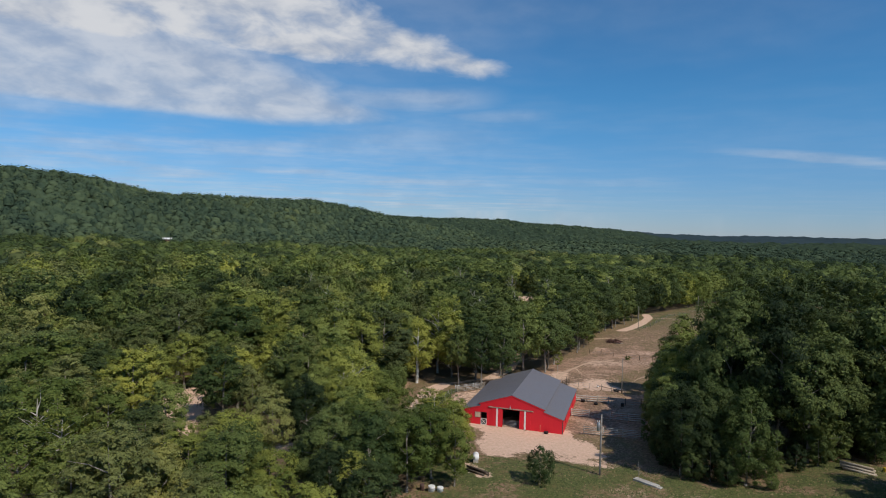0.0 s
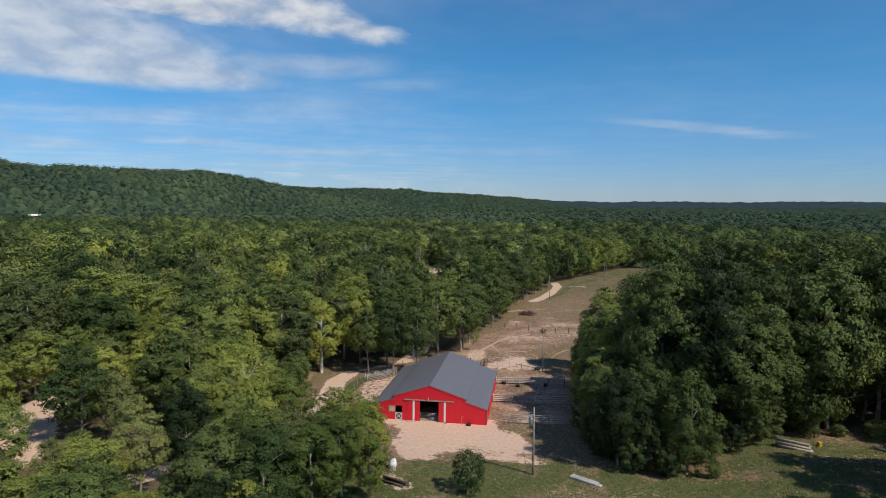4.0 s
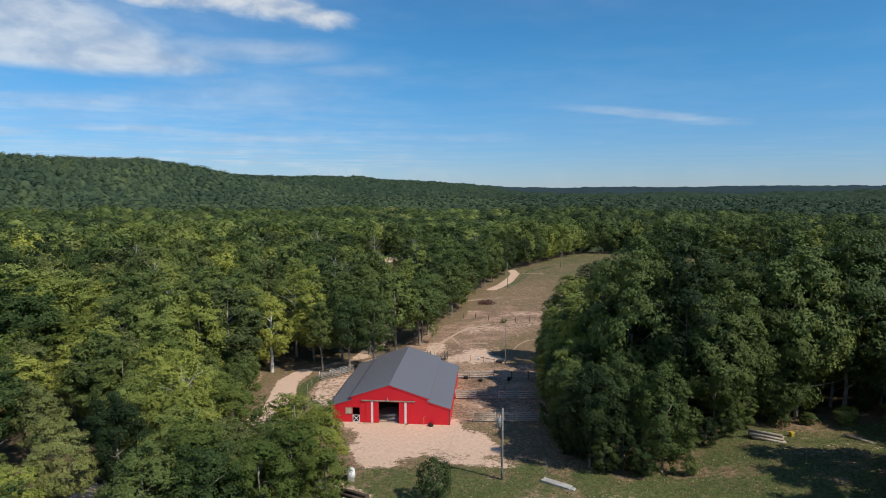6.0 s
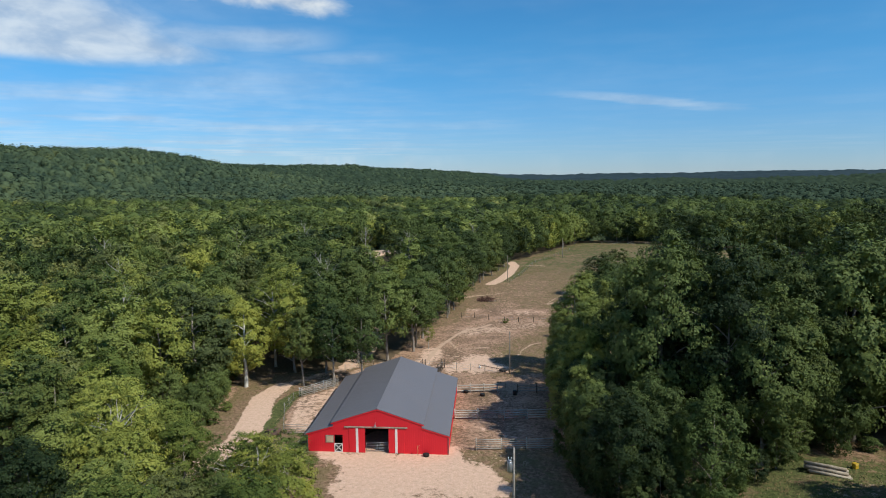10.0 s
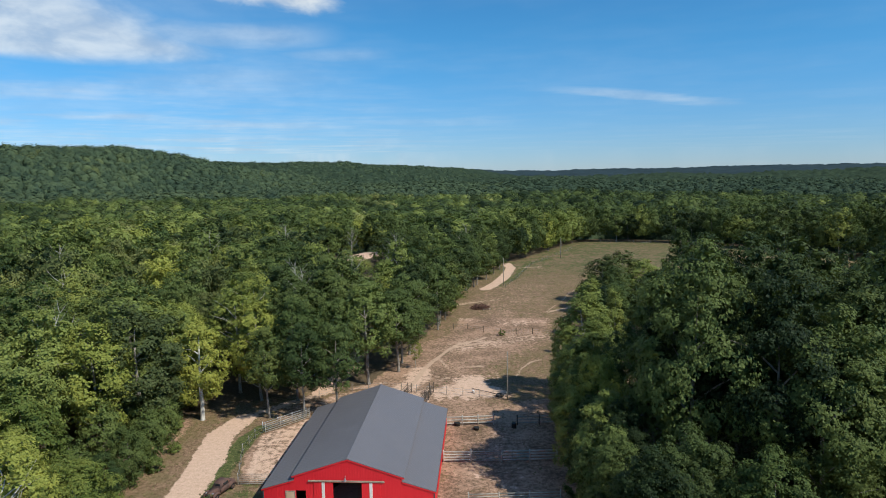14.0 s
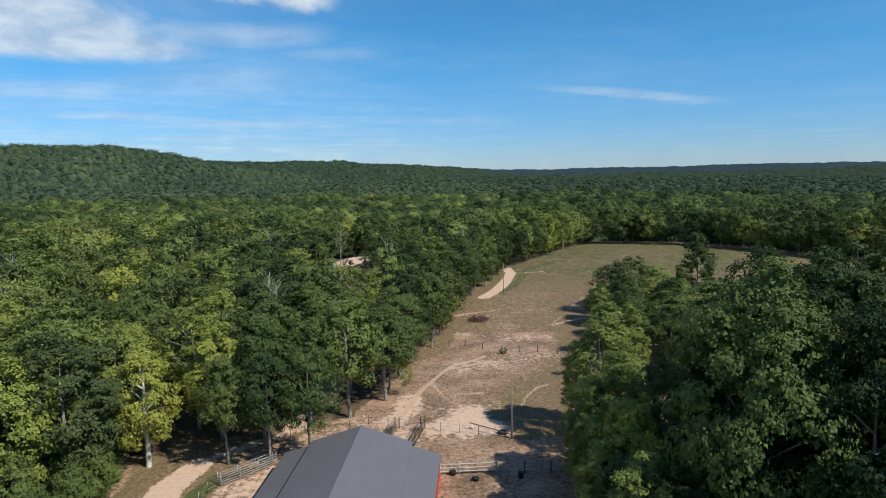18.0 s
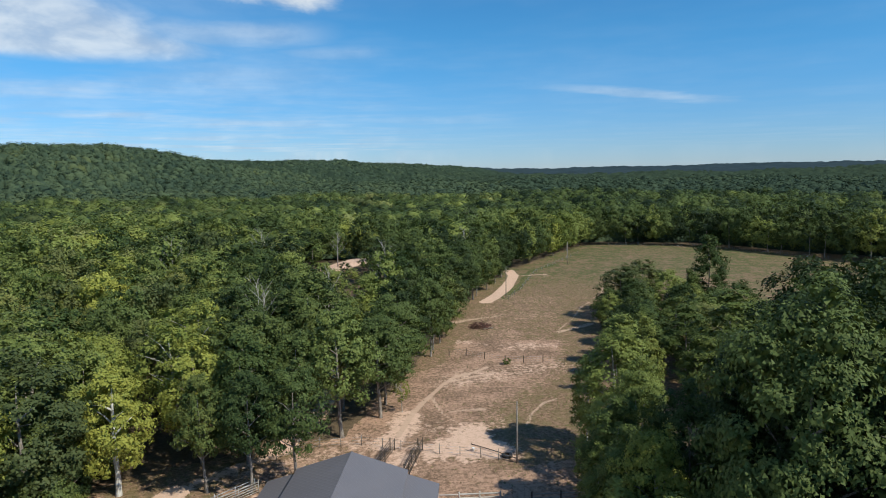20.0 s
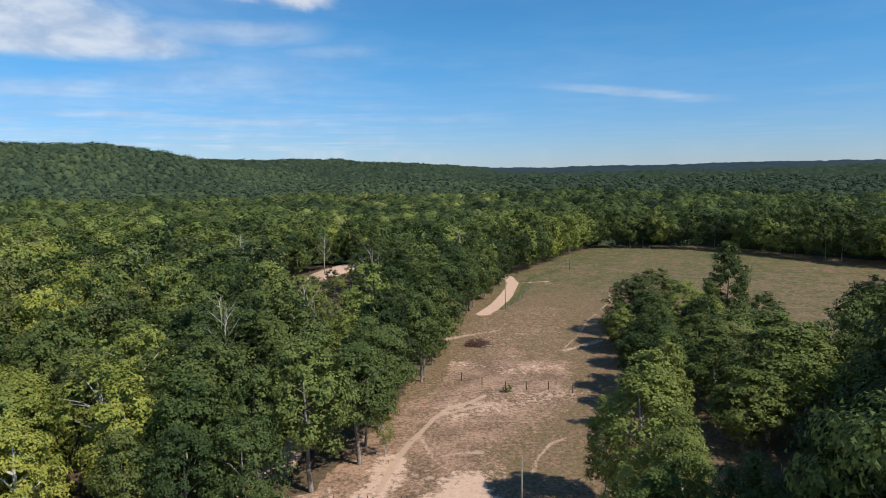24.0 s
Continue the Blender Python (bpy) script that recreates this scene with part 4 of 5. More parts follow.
def domed(r, low, leaves):
    """A lumpy dome of boughs under the outer leaves of a crown."""
    az, up = np.meshgrid(np.arange(9) * 0.698, np.array([0.1, 0.55, 1.02]))
    az = az + np.array([0, 0.35, 0])[:, None] + r.uniform(-0.12, 0.12, az.shape)
    swell = r.uniform(0.8, 1.08, az.shape)
    out_, z = 5.2 * np.cos(up) ** 0.75 * swell, low + (18.6 - low) * np.sin(up) * (0.5 + 0.5 * swell)
    v = np.concatenate([np.stack([out_ * np.cos(az), out_ * np.sin(az), z], -1).reshape(-1, 3), [[0.0, 0.0, 18.8]]])
    f = []
    for k in range(9):
        n = (k + 1) % 9
        for row in (0, 9):
            f += [(row + k, row + n, row + 9 + n), (row + k, row + 9 + n, row + 9 + k)]
        f.append((18 + k, 18 + n, 27))
    lv, lf = leaves
    return np.concatenate([v, lv]), np.concatenate([np.array(f), lf + len(v)])


for j in range(4):
    for k in range(4):
        r2 = np.random.default_rng(200 + j * 10 + k)
        far_models[(j, k)] = (crown_arrays(r2, 5.6, 1.2, 20.0, 34, 3000, 0.28, 0.85, (0.24, 0.42), 0.12, 5, round_=0.6),
                              crown_arrays(r2, 5.6, 1.0, 20.0, 26, 1350, 0.4, 0.9, (0.24, 0.42), 0.12, 4, round_=0.7, flat_=0.9),
                              crown_arrays(r2, 5.6, 8.0, 20.0, 26, 900, 0.42, 0.95, (0.22, 0.42), 0.1, 4, round_=0.8, fray=0.2, flat_=1.05),
                              domed(r2, 7.0, crown_arrays(r2, 5.8, 9.0, 20.0, 20, 250, 0.6, 0.95, (0.24, 0.44), 0.0, 1, round_=1.0, fray=0.16, flat_=1.1)),
                              domed(r2, 5.5, crown_arrays(r2, 5.6, 9.5, 20.0, 9, 40, 1.0, 0.95, (0.4, 0.6), 0.0, 1, 0.5, 1.6, 0.1, 1.15)))
store = {j: {"v": [], "t": [], "own": [], "n": 0} for j in range(5)}


def grow_into(st, model, x, y, z, high, wide, own, a):
    """Adds one crown to a sheet of woods."""
    v, f = model
    ca, sa = math.cos(a), math.sin(a)
    st["v"].append(np.stack([(v[:, 0] * ca - v[:, 1] * sa) * wide + x, (v[:, 0] * sa + v[:, 1] * ca) * wide + y, v[:, 2] * high + z], -1))
    st["t"].append(f + st["n"])
    st["own"].append(np.full(len(v), own))
    st["n"] += len(v)


def woods_sheet(name, st, mat, key, label):
    me = mesh_of(name, np.concatenate(st["v"]), [np.concatenate(st["t"])], mat, False, ((key, np.concatenate(st["own"])),))
    return tagged(part(name, me, None), label, "woods", kind="stuff")


zland = land(cx, cy)
EDGE = (np.cos(np.arange(8) * 0.785) * 13, np.sin(np.arange(8) * 0.785) * 13)
for i in range(SINGLE, len(cx)):
    j = int(pickk[i])
    at_edge = bool(np.any(open_land(cx[i] + EDGE[0], cy[i] + EDGE[1])))
    model = far_models[(j, int(rng.integers(4)))][0 if i < SINGLE + 230 else 1 if at_edge else 2]
    # east of x = 60 tone is halved: shaded crown sides put into colour
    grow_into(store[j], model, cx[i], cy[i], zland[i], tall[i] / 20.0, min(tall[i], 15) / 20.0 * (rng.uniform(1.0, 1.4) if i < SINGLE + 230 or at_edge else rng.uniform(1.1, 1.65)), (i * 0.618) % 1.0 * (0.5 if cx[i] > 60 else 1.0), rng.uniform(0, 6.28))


def ring_trees(r0, r1, step, west_=-54, east_=42):
    """Tree places in the part of a ring that lies ahead."""
    g = np.random.default_rng(int(r0))
    x, y = np.meshgrid(np.arange(12 - r1, 12 + r1, step), np.arange(-60 + r0 * 0.4, -60 + r1, step))
    x, y = x.ravel() + g.uniform(-0.42, 0.42, x.size) * step, y.ravel() + g.uniform(-0.42, 0.42, y.size) * step
    r, az = np.hypot(x - 12, y + 60), np.degrees(np.arctan2(x - 12, y + 60))
    keep = (r >= r0) & (r < r1) & (az > west_) & (az < east_) & (line_far(x, y, [(-470, 500), (-380, 385)]) > 8) & ~open_land(x, y)
    return x[keep], y[keep], g


x_, y_, g_ = ring_trees(WOODS_END + 5, 640, 9.6)
fz_ = np.zeros(len(x_), bool)
for k in range(12):
    fz_ |= in_poly(x_ + 32 * math.cos(k * 0.5236), y_ + 32 * math.sin(k * 0.5236), CLEARING)
fz_ &= np.hypot(x_ - 12, y_ + 60) < 460
x_, y_ = x_[~fz_], y_[~fz_]
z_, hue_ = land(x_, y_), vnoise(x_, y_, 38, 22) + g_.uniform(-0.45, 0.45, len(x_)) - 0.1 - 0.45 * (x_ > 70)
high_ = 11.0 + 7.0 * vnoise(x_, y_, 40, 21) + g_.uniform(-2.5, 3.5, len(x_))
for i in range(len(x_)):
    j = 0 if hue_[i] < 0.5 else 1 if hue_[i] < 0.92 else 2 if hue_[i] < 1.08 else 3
    # tone lowered to the east, for crowns seen on their shaded side
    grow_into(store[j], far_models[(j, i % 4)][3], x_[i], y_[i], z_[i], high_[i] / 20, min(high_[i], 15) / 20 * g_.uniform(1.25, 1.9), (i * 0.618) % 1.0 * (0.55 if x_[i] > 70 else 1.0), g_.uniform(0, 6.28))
x_, y_, g_ = ring_trees(640, 1300, 11.0)
z_ = land(x_, y_)
high_ = 13.0 + 5.0 * vnoise(x_, y_, 60, 21) + g_.uniform(-2.5, 3.0, len(x_))
# tint cut east of x = 90, shade of the crowns painted in
tint_ = np.clip(g_.uniform(0, 0.75, len(x_)) + 0.45 * vnoise(x_, y_, 90, 33) - 0.14, 0, 1.15) * np.where(x_ > 90, 0.45, 1.0)
for i in range(len(x_)):
    grow_into(store[4], far_models[(i % 4, i // 4 % 4)][4], x_[i], y_[i], z_[i], high_[i] / 20, high_[i] / 20 * g_.uniform(1.2, 1.9), tint_[i], g_.uniform(0, 6.28))
x_, y_, g_ = ring_trees(1300, 2000, 15.0, -34, 14)
z_ = land(x_, y_)
high_ = 13.0 + 5.0 * vnoise(x_, y_, 60, 21) + g_.uniform(-2.5, 3.0, len(x_))
for i in range(len(x_)):
    grow_into(store[4], far_models[(i % 4, i // 4 % 4)][4], x_[i], y_[i], z_[i], high_[i] / 20, high_[i] / 20 * g_.uniform(1.5, 2.1), g_.uniform(0, 0.6), g_.uniform(0, 6.28))
HUES = {"dark": "dark green", "green": "green", "olive": "olive green", "light": "yellowish green"}
for j, nme in enumerate(NAMES):
    woods_sheet("woods", store[j], LEAF[nme], "own", "dense broadleaf woods with %s crowns" % HUES[nme])
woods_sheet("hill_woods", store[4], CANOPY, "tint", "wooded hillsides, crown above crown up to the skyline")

# trunks of the joined woods that show along the edges
bm = bmesh.new()
for i in range(SINGLE, len(cx)):
    if open_land(cx[i] + 6, cy[i] - 5) or open_land(cx[i], cy[i] - 8) or open_land(cx[i] - 7, cy[i]):
        if rng.random() < 0.45:
            tube(bm, [(cx[i], cy[i], zland[i] - 0.3), (cx[i] + rng.uniform(-0.9, 0.9), cy[i] + rng.uniform(-0.6, 0.6), zland[i] + tall[i] * 0.6)], [rng.uniform(0.14, 0.26), 0.1], 5, False)
tagged(part("woods_trunks", bm, BARK), "grey brown trunks along the edge of the woods", "woods", kind="stuff")


# the far woods: domes of tree crowns over the hills
def canopy_height(x, y, size=10.0):
    i0, j0 = np.floor(x / size).astype(np.int64), np.floor(y / size).astype(np.int64)
    best, tint, high = np.full(x.shape, 1e9), np.zeros(x.shape), np.zeros(x.shape)
    def h(a, b, s):
        n = (a * 374761393 + b * 668265263 + s * 1274126177) & 0xFFFFFFFF
        n = ((n ^ (n >> 13)) * 1103515245) & 0xFFFFFFFF
        return ((n ^ (n >> 16)) & 0xFFFF) / 65535.0
    for di in (-1, 0, 1):
        for dj in (-1, 0, 1):
            a, b = i0 + di, j0 + dj
            d = np.hypot(x - (a + 0.5 + 0.75 * (h(a, b, 1) - 0.5)) * size, y - (b + 0.5 + 0.75 * (h(a, b, 2) - 0.5)) * size)
            d = d / (0.8 + 0.5 * h(a, b, 3))
            less = d < best
            best, tint, high = np.where(less, d, best), np.where(less, h(a, b, 4), tint), np.where(less, h(a, b, 5), high)
    dome = np.sqrt(np.maximum(0.0, 1 - (best / (size * 0.62)) ** 2))
    z = (10.5 + 9.0 * high) * (0.12 + 0.88 * dome)
    return z, np.clip(tint * 0.75 + 0.35 * vnoise(x, y, 60, 33) - 0.02, 0, 1.2)


def hill_woods(name, r0, r1, az_step, grow, mat, label, category, kind, jitter, size=10.0, rough=1.8, drop=1.0):
    """A ring of woods between two distances, seen in fine steps ahead and coarse ones behind."""
    th = np.radians(np.concatenate([np.arange(-180, -56, 1.5), np.arange(-56, 46, az_step), np.arange(46, 180.1, 1.5)]))
    rr = [r0]
    while rr[-1] < r1:
        rr.append(rr[-1] * grow + 0.15)
    TH, RR = np.meshgrid(th, np.array(rr))
    jig = np.random.default_rng(8)
    fx = 12 + RR * np.sin(TH) + jig.uniform(-jitter, jitter, TH.shape)
    fy = -60 + RR * np.cos(TH) + jig.uniform(-jitter, jitter, TH.shape)
    ch, tint = canopy_height(fx, fy, size)
    # tint also drops to the east, where crowns show their shaded sides
    # tint falls with distance, standing in for aerial haze
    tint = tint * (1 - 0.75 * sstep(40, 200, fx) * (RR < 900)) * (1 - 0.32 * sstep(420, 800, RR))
    ch = ch * drop + (vnoise(fx, fy, 1.7, 41) - 0.5) * rough
    wo = open_land(fx, fy)
    for k in range(10):
        wo |= in_poly(fx + 15 * math.cos(k * 0.6283), fy + 15 * math.sin(k * 0.6283), CLEARING) & (RR < 470)
    ch = ch * (0.1 + 0.9 * sstep(r0 + 1, r0 * 1.05, RR))
    ch = np.where(line_far(fx, fy, [(-470, 500), (-380, 385)]) < 9, np.minimum(ch, 4.0), ch)
    fz = land(fx, fy) + np.where(wo, -3, ch)
    nt = len(th)
    ids = np.arange(nt * len(rr)).reshape(len(rr), nt)
    q = np.stack([ids[:-1, :-1], ids[1:, :-1], ids[1:, 1:], ids[:-1, 1:]], -1).reshape(-1, 4)
    q = q[~wo.ravel()[q].all(1)]
    ob = part(name, mesh_of(name, np.stack([fx, fy, fz], -1), [q], mat, False, (("tint", tint.ravel()),)), None)
    return tagged(ob, label, category, kind=kind)


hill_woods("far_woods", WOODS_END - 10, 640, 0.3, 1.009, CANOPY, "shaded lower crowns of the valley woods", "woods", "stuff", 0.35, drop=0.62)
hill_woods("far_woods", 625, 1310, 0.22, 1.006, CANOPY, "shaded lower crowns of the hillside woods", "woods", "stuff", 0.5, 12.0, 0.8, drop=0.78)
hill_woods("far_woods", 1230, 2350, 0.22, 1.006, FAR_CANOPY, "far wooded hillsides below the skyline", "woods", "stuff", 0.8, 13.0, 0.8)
hill_woods("backdrop", 2200, 4200, 0.3, 1.012, HAZED_RIDGE, "last wooded ridges, blue haze put into their colour", "backdrop", "structure", 1.0, drop=0.5)

# ---- barn ----
PALEWOOD = plain("pale_plywood", (0.62, 0.47, 0.32), (0.5, 0.37, 0.25), 0.8, scale=6)
BARN = pose(0, 0, 0, 0, 0, -3.0)
barn = thing("barn", BARN, "bright red metal barn with white door posts and a grey roof", "barn")
HW, CW, LEN = 9.75, 6.1, 24.6
EAVE, LEAN, STEP_UP, PEAK = 2.55, 3.65, 4.2, 6.2
T = 0.12


def gable(bm, y0, y1, holes=()):
    """An end wall between y0 and y1, built of upright slabs so that its openings go through."""
    def top(x):
        a = abs(x)
        return PEAK + (STEP_UP - PEAK) * a / CW if a <= CW else LEAN + (EAVE - LEAN) * (a - CW) / (HW - CW)
    cuts = sorted({-HW, -CW - 1e-4, -CW, 0.0, CW, CW + 1e-4, HW, *(h[0] for h in holes), *(h[1] for h in holes)})
    for x0, x1 in zip(cuts, cuts[1:]):
        if x1 - x0 < 0.01:
            continue
        e = 1e-3
        t0, t1 = top(x0 + e), top(x1 - e)
        cover = [h for h in holes if h[0] <= x0 + e and h[1] >= x1 - e]
        z0 = -0.15
        for _, _, lo, hi in cover:
            if lo > 0.05:
                prism(bm, [(x0, z0), (x1, z0), (x1, lo), (x0, lo)], y0, y1)
            z0 = hi
        prism(bm, [(x0, z0), (x1, z0), (x1, t1), (x0, t0)], y0, y1)
    return bm


part("front_wall", gable(bmesh.new(), 0, T, ((-1.7, 1.55, 0, 3.45), (-5.95, -4.8, 0, 2.45))), RED, barn)
part("back_wall", gable(bmesh.new(), LEN - T, LEN, ((-1.8, 1.8, 0, 3.4),)), RED, barn)
for sx in (-1, 1):
    part("side_wall", boxes((min(sx * HW, sx * (HW - T)), T + 0.003, -0.15, max(sx * HW, sx * (HW - T)), LEN - T - 0.003, EAVE - 0.04)), RED, barn)


def slope(bm, x0, z0, x1, z1, y0, y1, thick=0.09):
    return prism(bm, [(x0, z0), (x1, z1), (x1, z1 + thick), (x0, z0 + thick)], y0, y1)


OV = 0.06
gm, gl = (PEAK - STEP_UP) / CW, (LEAN - EAVE) / (HW - CW)
for sx in (-1, 1):
    part("roof_slope", slope(bmesh.new(), 0, PEAK, sx * (CW + 0.3), STEP_UP - 0.3 * gm, -OV, LEN + OV), ROOF, barn)
    part("lean_to_roof", slope(bmesh.new(), sx * (CW - 0.0), LEAN + 0.02, sx * (HW + 0.14), EAVE - 0.14 * gl + 0.02, -OV, LEN + OV), ROOF, barn)
    part("fascia", slope(bmesh.new(), sx * 0.02, PEAK - 0.17, sx * (CW + 0.3), STEP_UP - 0.3 * gm - 0.17, -OV - 0.012, -OV - 0.002, 0.165), RED, barn)
    part("fascia", slope(bmesh.new(), sx * CW, LEAN - 0.14, sx * (HW + 0.14), EAVE - 0.14 * gl - 0.14, -OV - 0.012, -OV - 0.002, 0.15), RED, barn)
    part("clerestory_wall", boxes((min(sx * CW, sx * (CW - 0.1)), T + 0.003, LEAN - 0.1, max(sx * CW, sx * (CW - 0.1)), LEN - T - 0.003, STEP_UP - 0.02)), RED, barn)
    part("corner_trim", boxes((min(sx * (HW + 0.012), sx * (HW - 0.12)), -0.025, 0, max(sx * (HW + 0.012), sx * (HW - 0.12)), 0.0, EAVE - 0.05)), TRIM, barn)
    part("eave_trim", boxes((min(sx * (HW + 0.135), sx * (HW + 0.165)), -OV, EAVE - 0.13, max(sx * (HW + 0.135), sx * (HW + 0.165)), LEN + OV, EAVE - 0.022)), TRIM, barn)
bm = bmesh.new()
prism(bm, [(-0.22, PEAK + 0.035), (0, PEAK + 0.105), (0.22, PEAK + 0.035), (0.22, PEAK + 0.06), (0, PEAK + 0.135), (-0.22, PEAK + 0.06)], -OV - 0.02, LEN + OV + 0.02)
part("ridge_cap", bm, ROOF, barn)
for x in (-2.78, 2.62):
    part("door_post", boxes((x - 0.17, -0.10, 0, x + 0.17, -0.004, 3.5), bevel=0.01), WHITE, barn, "white painted door post")
part("door_track", boxes((-4.5, -0.16, 3.55, 4.15, -0.004, 3.72), bevel=0.015), WOOD, barn, "pale wooden door track beam")
for x0, x1 in ((-3.85, -2.93), (-2.63, -1.72), (1.57, 2.47), (2.77, 3.7)):
    part("sliding_door", boxes((x0, -0.07, 0.05, x1, -0.004, 3.5), bevel=0.008), RED, barn)
gate = part("gate", pipes(([(-1.6, 0.35, 0.15), (-1.6, 0.35, 1.35)], 0.03), ([(1.45, 0.35, 0.15), (1.45, 0.35, 1.35)], 0.03), ([(-0.1, 0.35, 0.15), (-0.1, 0.35, 1.35)], 0.025)), STEEL, barn, "galvanised tube gate in the doorway")
for k in range(6):
    part("rail", pipes(([(-1.62, 0.35, 0.18 + k * 0.23), (1.47, 0.35, 0.18 + k * 0.23)], 0.025)), STEEL, gate)
dutch = part("stall_door", boxes((-5.93, -0.03, 0.05, -4.82, 0.03, 1.25)), BLACK, barn, "black half door with a white cross brace")
bm = bmesh.new()
for x0, z0, x1, z1 in ((-5.9, 0.08, -5.9, 1.22), (-4.85, 0.08, -4.85, 1.22), (-5.9, 0.1, -4.85, 0.1), (-5.9, 1.2, -4.85, 1.2)):
    box(bm, min(x0, x1) - 0.05, -0.055, min(z0, z1) - 0.05, max(x0, x1) + 0.05, -0.032, max(z0, z1) + 0.05)
part("door_frame", bm, WHITE, dutch)
for sgn in (1, -1):
    bm = boxes((-0.74, -0.053, -0.05, 0.74, -0.034, 0.05))
    bmesh.ops.transform(bm, matrix=Matrix.Translation((-5.375, 0, 0.65)) @ Matrix.Rotation(sgn * radians(46), 4, "Y"), verts=bm.verts[:])
    part("cross_brace", bm, WHITE, dutch)
leaf_ = part("upper_leaf", boxes((-7.15, -0.06, 1.33, -6.02, -0.004, 2.4), bevel=0.01), WOOD, barn, "open upper door leaf, pale wood inside")
part("leaf_panel", boxes((-7.03, -0.075, 1.45, -6.14, -0.062, 2.28)), PALEWOOD, leaf_)
lamp = part("yard_lamp", pipes(([(-0.2, -0.02, 4.25), (-0.2, -0.3, 4.3), (-0.2, -0.42, 4.15)], 0.03)), STEEL, barn)
bm = bmesh.new()
bmesh.ops.create_cone(bm, cap_ends=True, segments=16, radius1=0.17, radius2=0.09, depth=0.3, matrix=Matrix.Translation((-0.2, -0.42, 3.98)))
part("lamp_shade", bm, STEEL, lamp)
for i in range(5):
    y = 1.6 + i * 5.0
    part("inner_post", boxes((-3.1, y, 0, -2.9, y + 0.2, 4.9)), WOOD, barn)
    part("inner_post", boxes((2.9, y, 0, 3.1, y + 0.2, 4.9)), WOOD, barn)
for y in (5.0, 10.0, 15.0):
    part("stall_wall", boxes((-9.6, y, 0.0, -3.1, y + 0.08, 2.3)), WOOD, barn)
bm = bmesh.new()
for k in range(3):
    box(bm, HW + 0.005, 4 + k * 6.5, 0.9, HW + 0.05, 5.6 + k * 6.5, 2.0)
part("side_shutters", bm, RED, barn)


# ---- poles ----
def utility_pole(x, y, height, label, lean=0.0, radius=0.16):
    p = thing("utility_pole", at(x, y), label, "utility pole", "poles along the pasture")
    part("shaft", pipes(([(0, 0, -0.4), (lean, 0, height * 0.5), (lean * 2, 0, height)], [radius, radius * 0.85, radius * 0.68]), sides=10), GREYWOOD, p)
    return p


pole = utility_pole(16.55, -21.3, 9.25, "weathered wooden utility pole with a grey transformer")
can = part("transformer", pipes(([(-0.42, 0, 6.75), (-0.42, 0, 6.8), (-0.42, 0, 7.75), (-0.42, 0, 7.9)], [0.2, 0.27, 0.27, 0.18]), sides=14), STEEL, pole, "grey steel transformer can")
part("lid", pipes(([(-0.42, 0, 7.9), (-0.42, 0, 7.98)], [0.22, 0.12]), sides=14), STEEL, can)
for dx in (-0.1, 0.1):
    part("bushing", pipes(([(-0.42 + dx, 0, 7.95), (-0.42 + dx * 1.6, 0, 8.3)], 0.035)), WHITE, can)
part("bracket", boxes((-0.2, -0.04, 7.1, 0.0, 0.04, 7.5)), STEEL, pole)
part("meter_box", boxes((-0.12, -0.32, 1.3, 0.12, -0.15, 1.75), bevel=0.01), STEEL, pole)
part("conduit", pipes(([(0, -0.2, 0), (0, -0.2, 1.3)], 0.03)), STEEL, pole)
utility_pole(21.1, 34.2, 8.3, "bare weathered wooden pole beside the dusty pen", radius=0.12)
utility_pole(30.0, 142.0, 9.5, "distant wooden utility pole by the gravel road", radius=0.13)
utility_pole(61.0, 208.0, 9.0, "distant wooden utility pole in the pasture", radius=0.13)
z0, z1 = float(land(16.55, -21.3)) + 9.1, float(land(21.1, 34.2)) + 8.2
bm = pipes(([(16.6 + (21.1 - 16.6) * q, -21.3 + 55.5 * q, z0 + (z1 - z0) * q - 4 * 0.9 * q * (1 - q)) for q in (k / 12 for k in range(13))], 0.008), sides=5)
tagged(part("overhead_wire", bm, BLACK), "thin dark service wire between two poles", "wire")


# ---- fences ----
def fence_run(name, pts, rails, post_gap, height, rail_r, post_r, mat, label, group, post_mat=None, flat=False):
    """Posts and rails along a line on the ground, as one thing."""
    ob = thing(name, Matrix.Identity(4), label, "fence", group)
    for (x0, y0), (x1, y1) in zip(pts, pts[1:]):
        n = max(1, round(math.hypot(x1 - x0, y1 - y0) / post_gap))
        for k in range(n + 1):
            x, y = x0 + (x1 - x0) * k / n, y0 + (y1 - y0) * k / n
            z = float(land(x, y))
            h = height * random.uniform(1.02, 1.14)
            part("post", pipes(([(x, y, z - 0.3), (x + random.uniform(-0.03, 0.03), y, z + h)], post_r), sides=7), post_mat or mat, ob)
            if k < n:
                u, v = x0 + (x1 - x0) * (k + 1) / n, y0 + (y1 - y0) * (k + 1) / n
                w = float(land(u, v))
                for r in range(rails):
                    q = height * (r + 0.75) / rails * 0.98
                    sag = random.uniform(-0.03, 0.03)
                    part("rail", pipes(([(x, y, z + q + sag), (u, v, w + q - sag)], rail_r), sides=4 if flat else 6), mat, ob)
    return ob


PEN = "pens beside the barn"
fence_run("pen_fence", [(13.5, 0.8), (24.0, 1.2)], 5, 3.4, 1.6, 0.06, 0.075, RAIL, "pale grey five rail pipe fence in the yard", PEN)
fence_run("pen_fence", [(10.6, 12.1), (14.2, 12.1)], 4, 3.4, 1.5, 0.1, 0.11, RAIL, "weathered board fence joined to the barn", PEN, None, True)
fence_run("pen_fence", [(14.2, 12.1), (18.3, 11.9)], 5, 4.0, 1.5, 0.045, 0.09, GREYWOOD, "weathered board fence in tree shade", PEN, None, True)
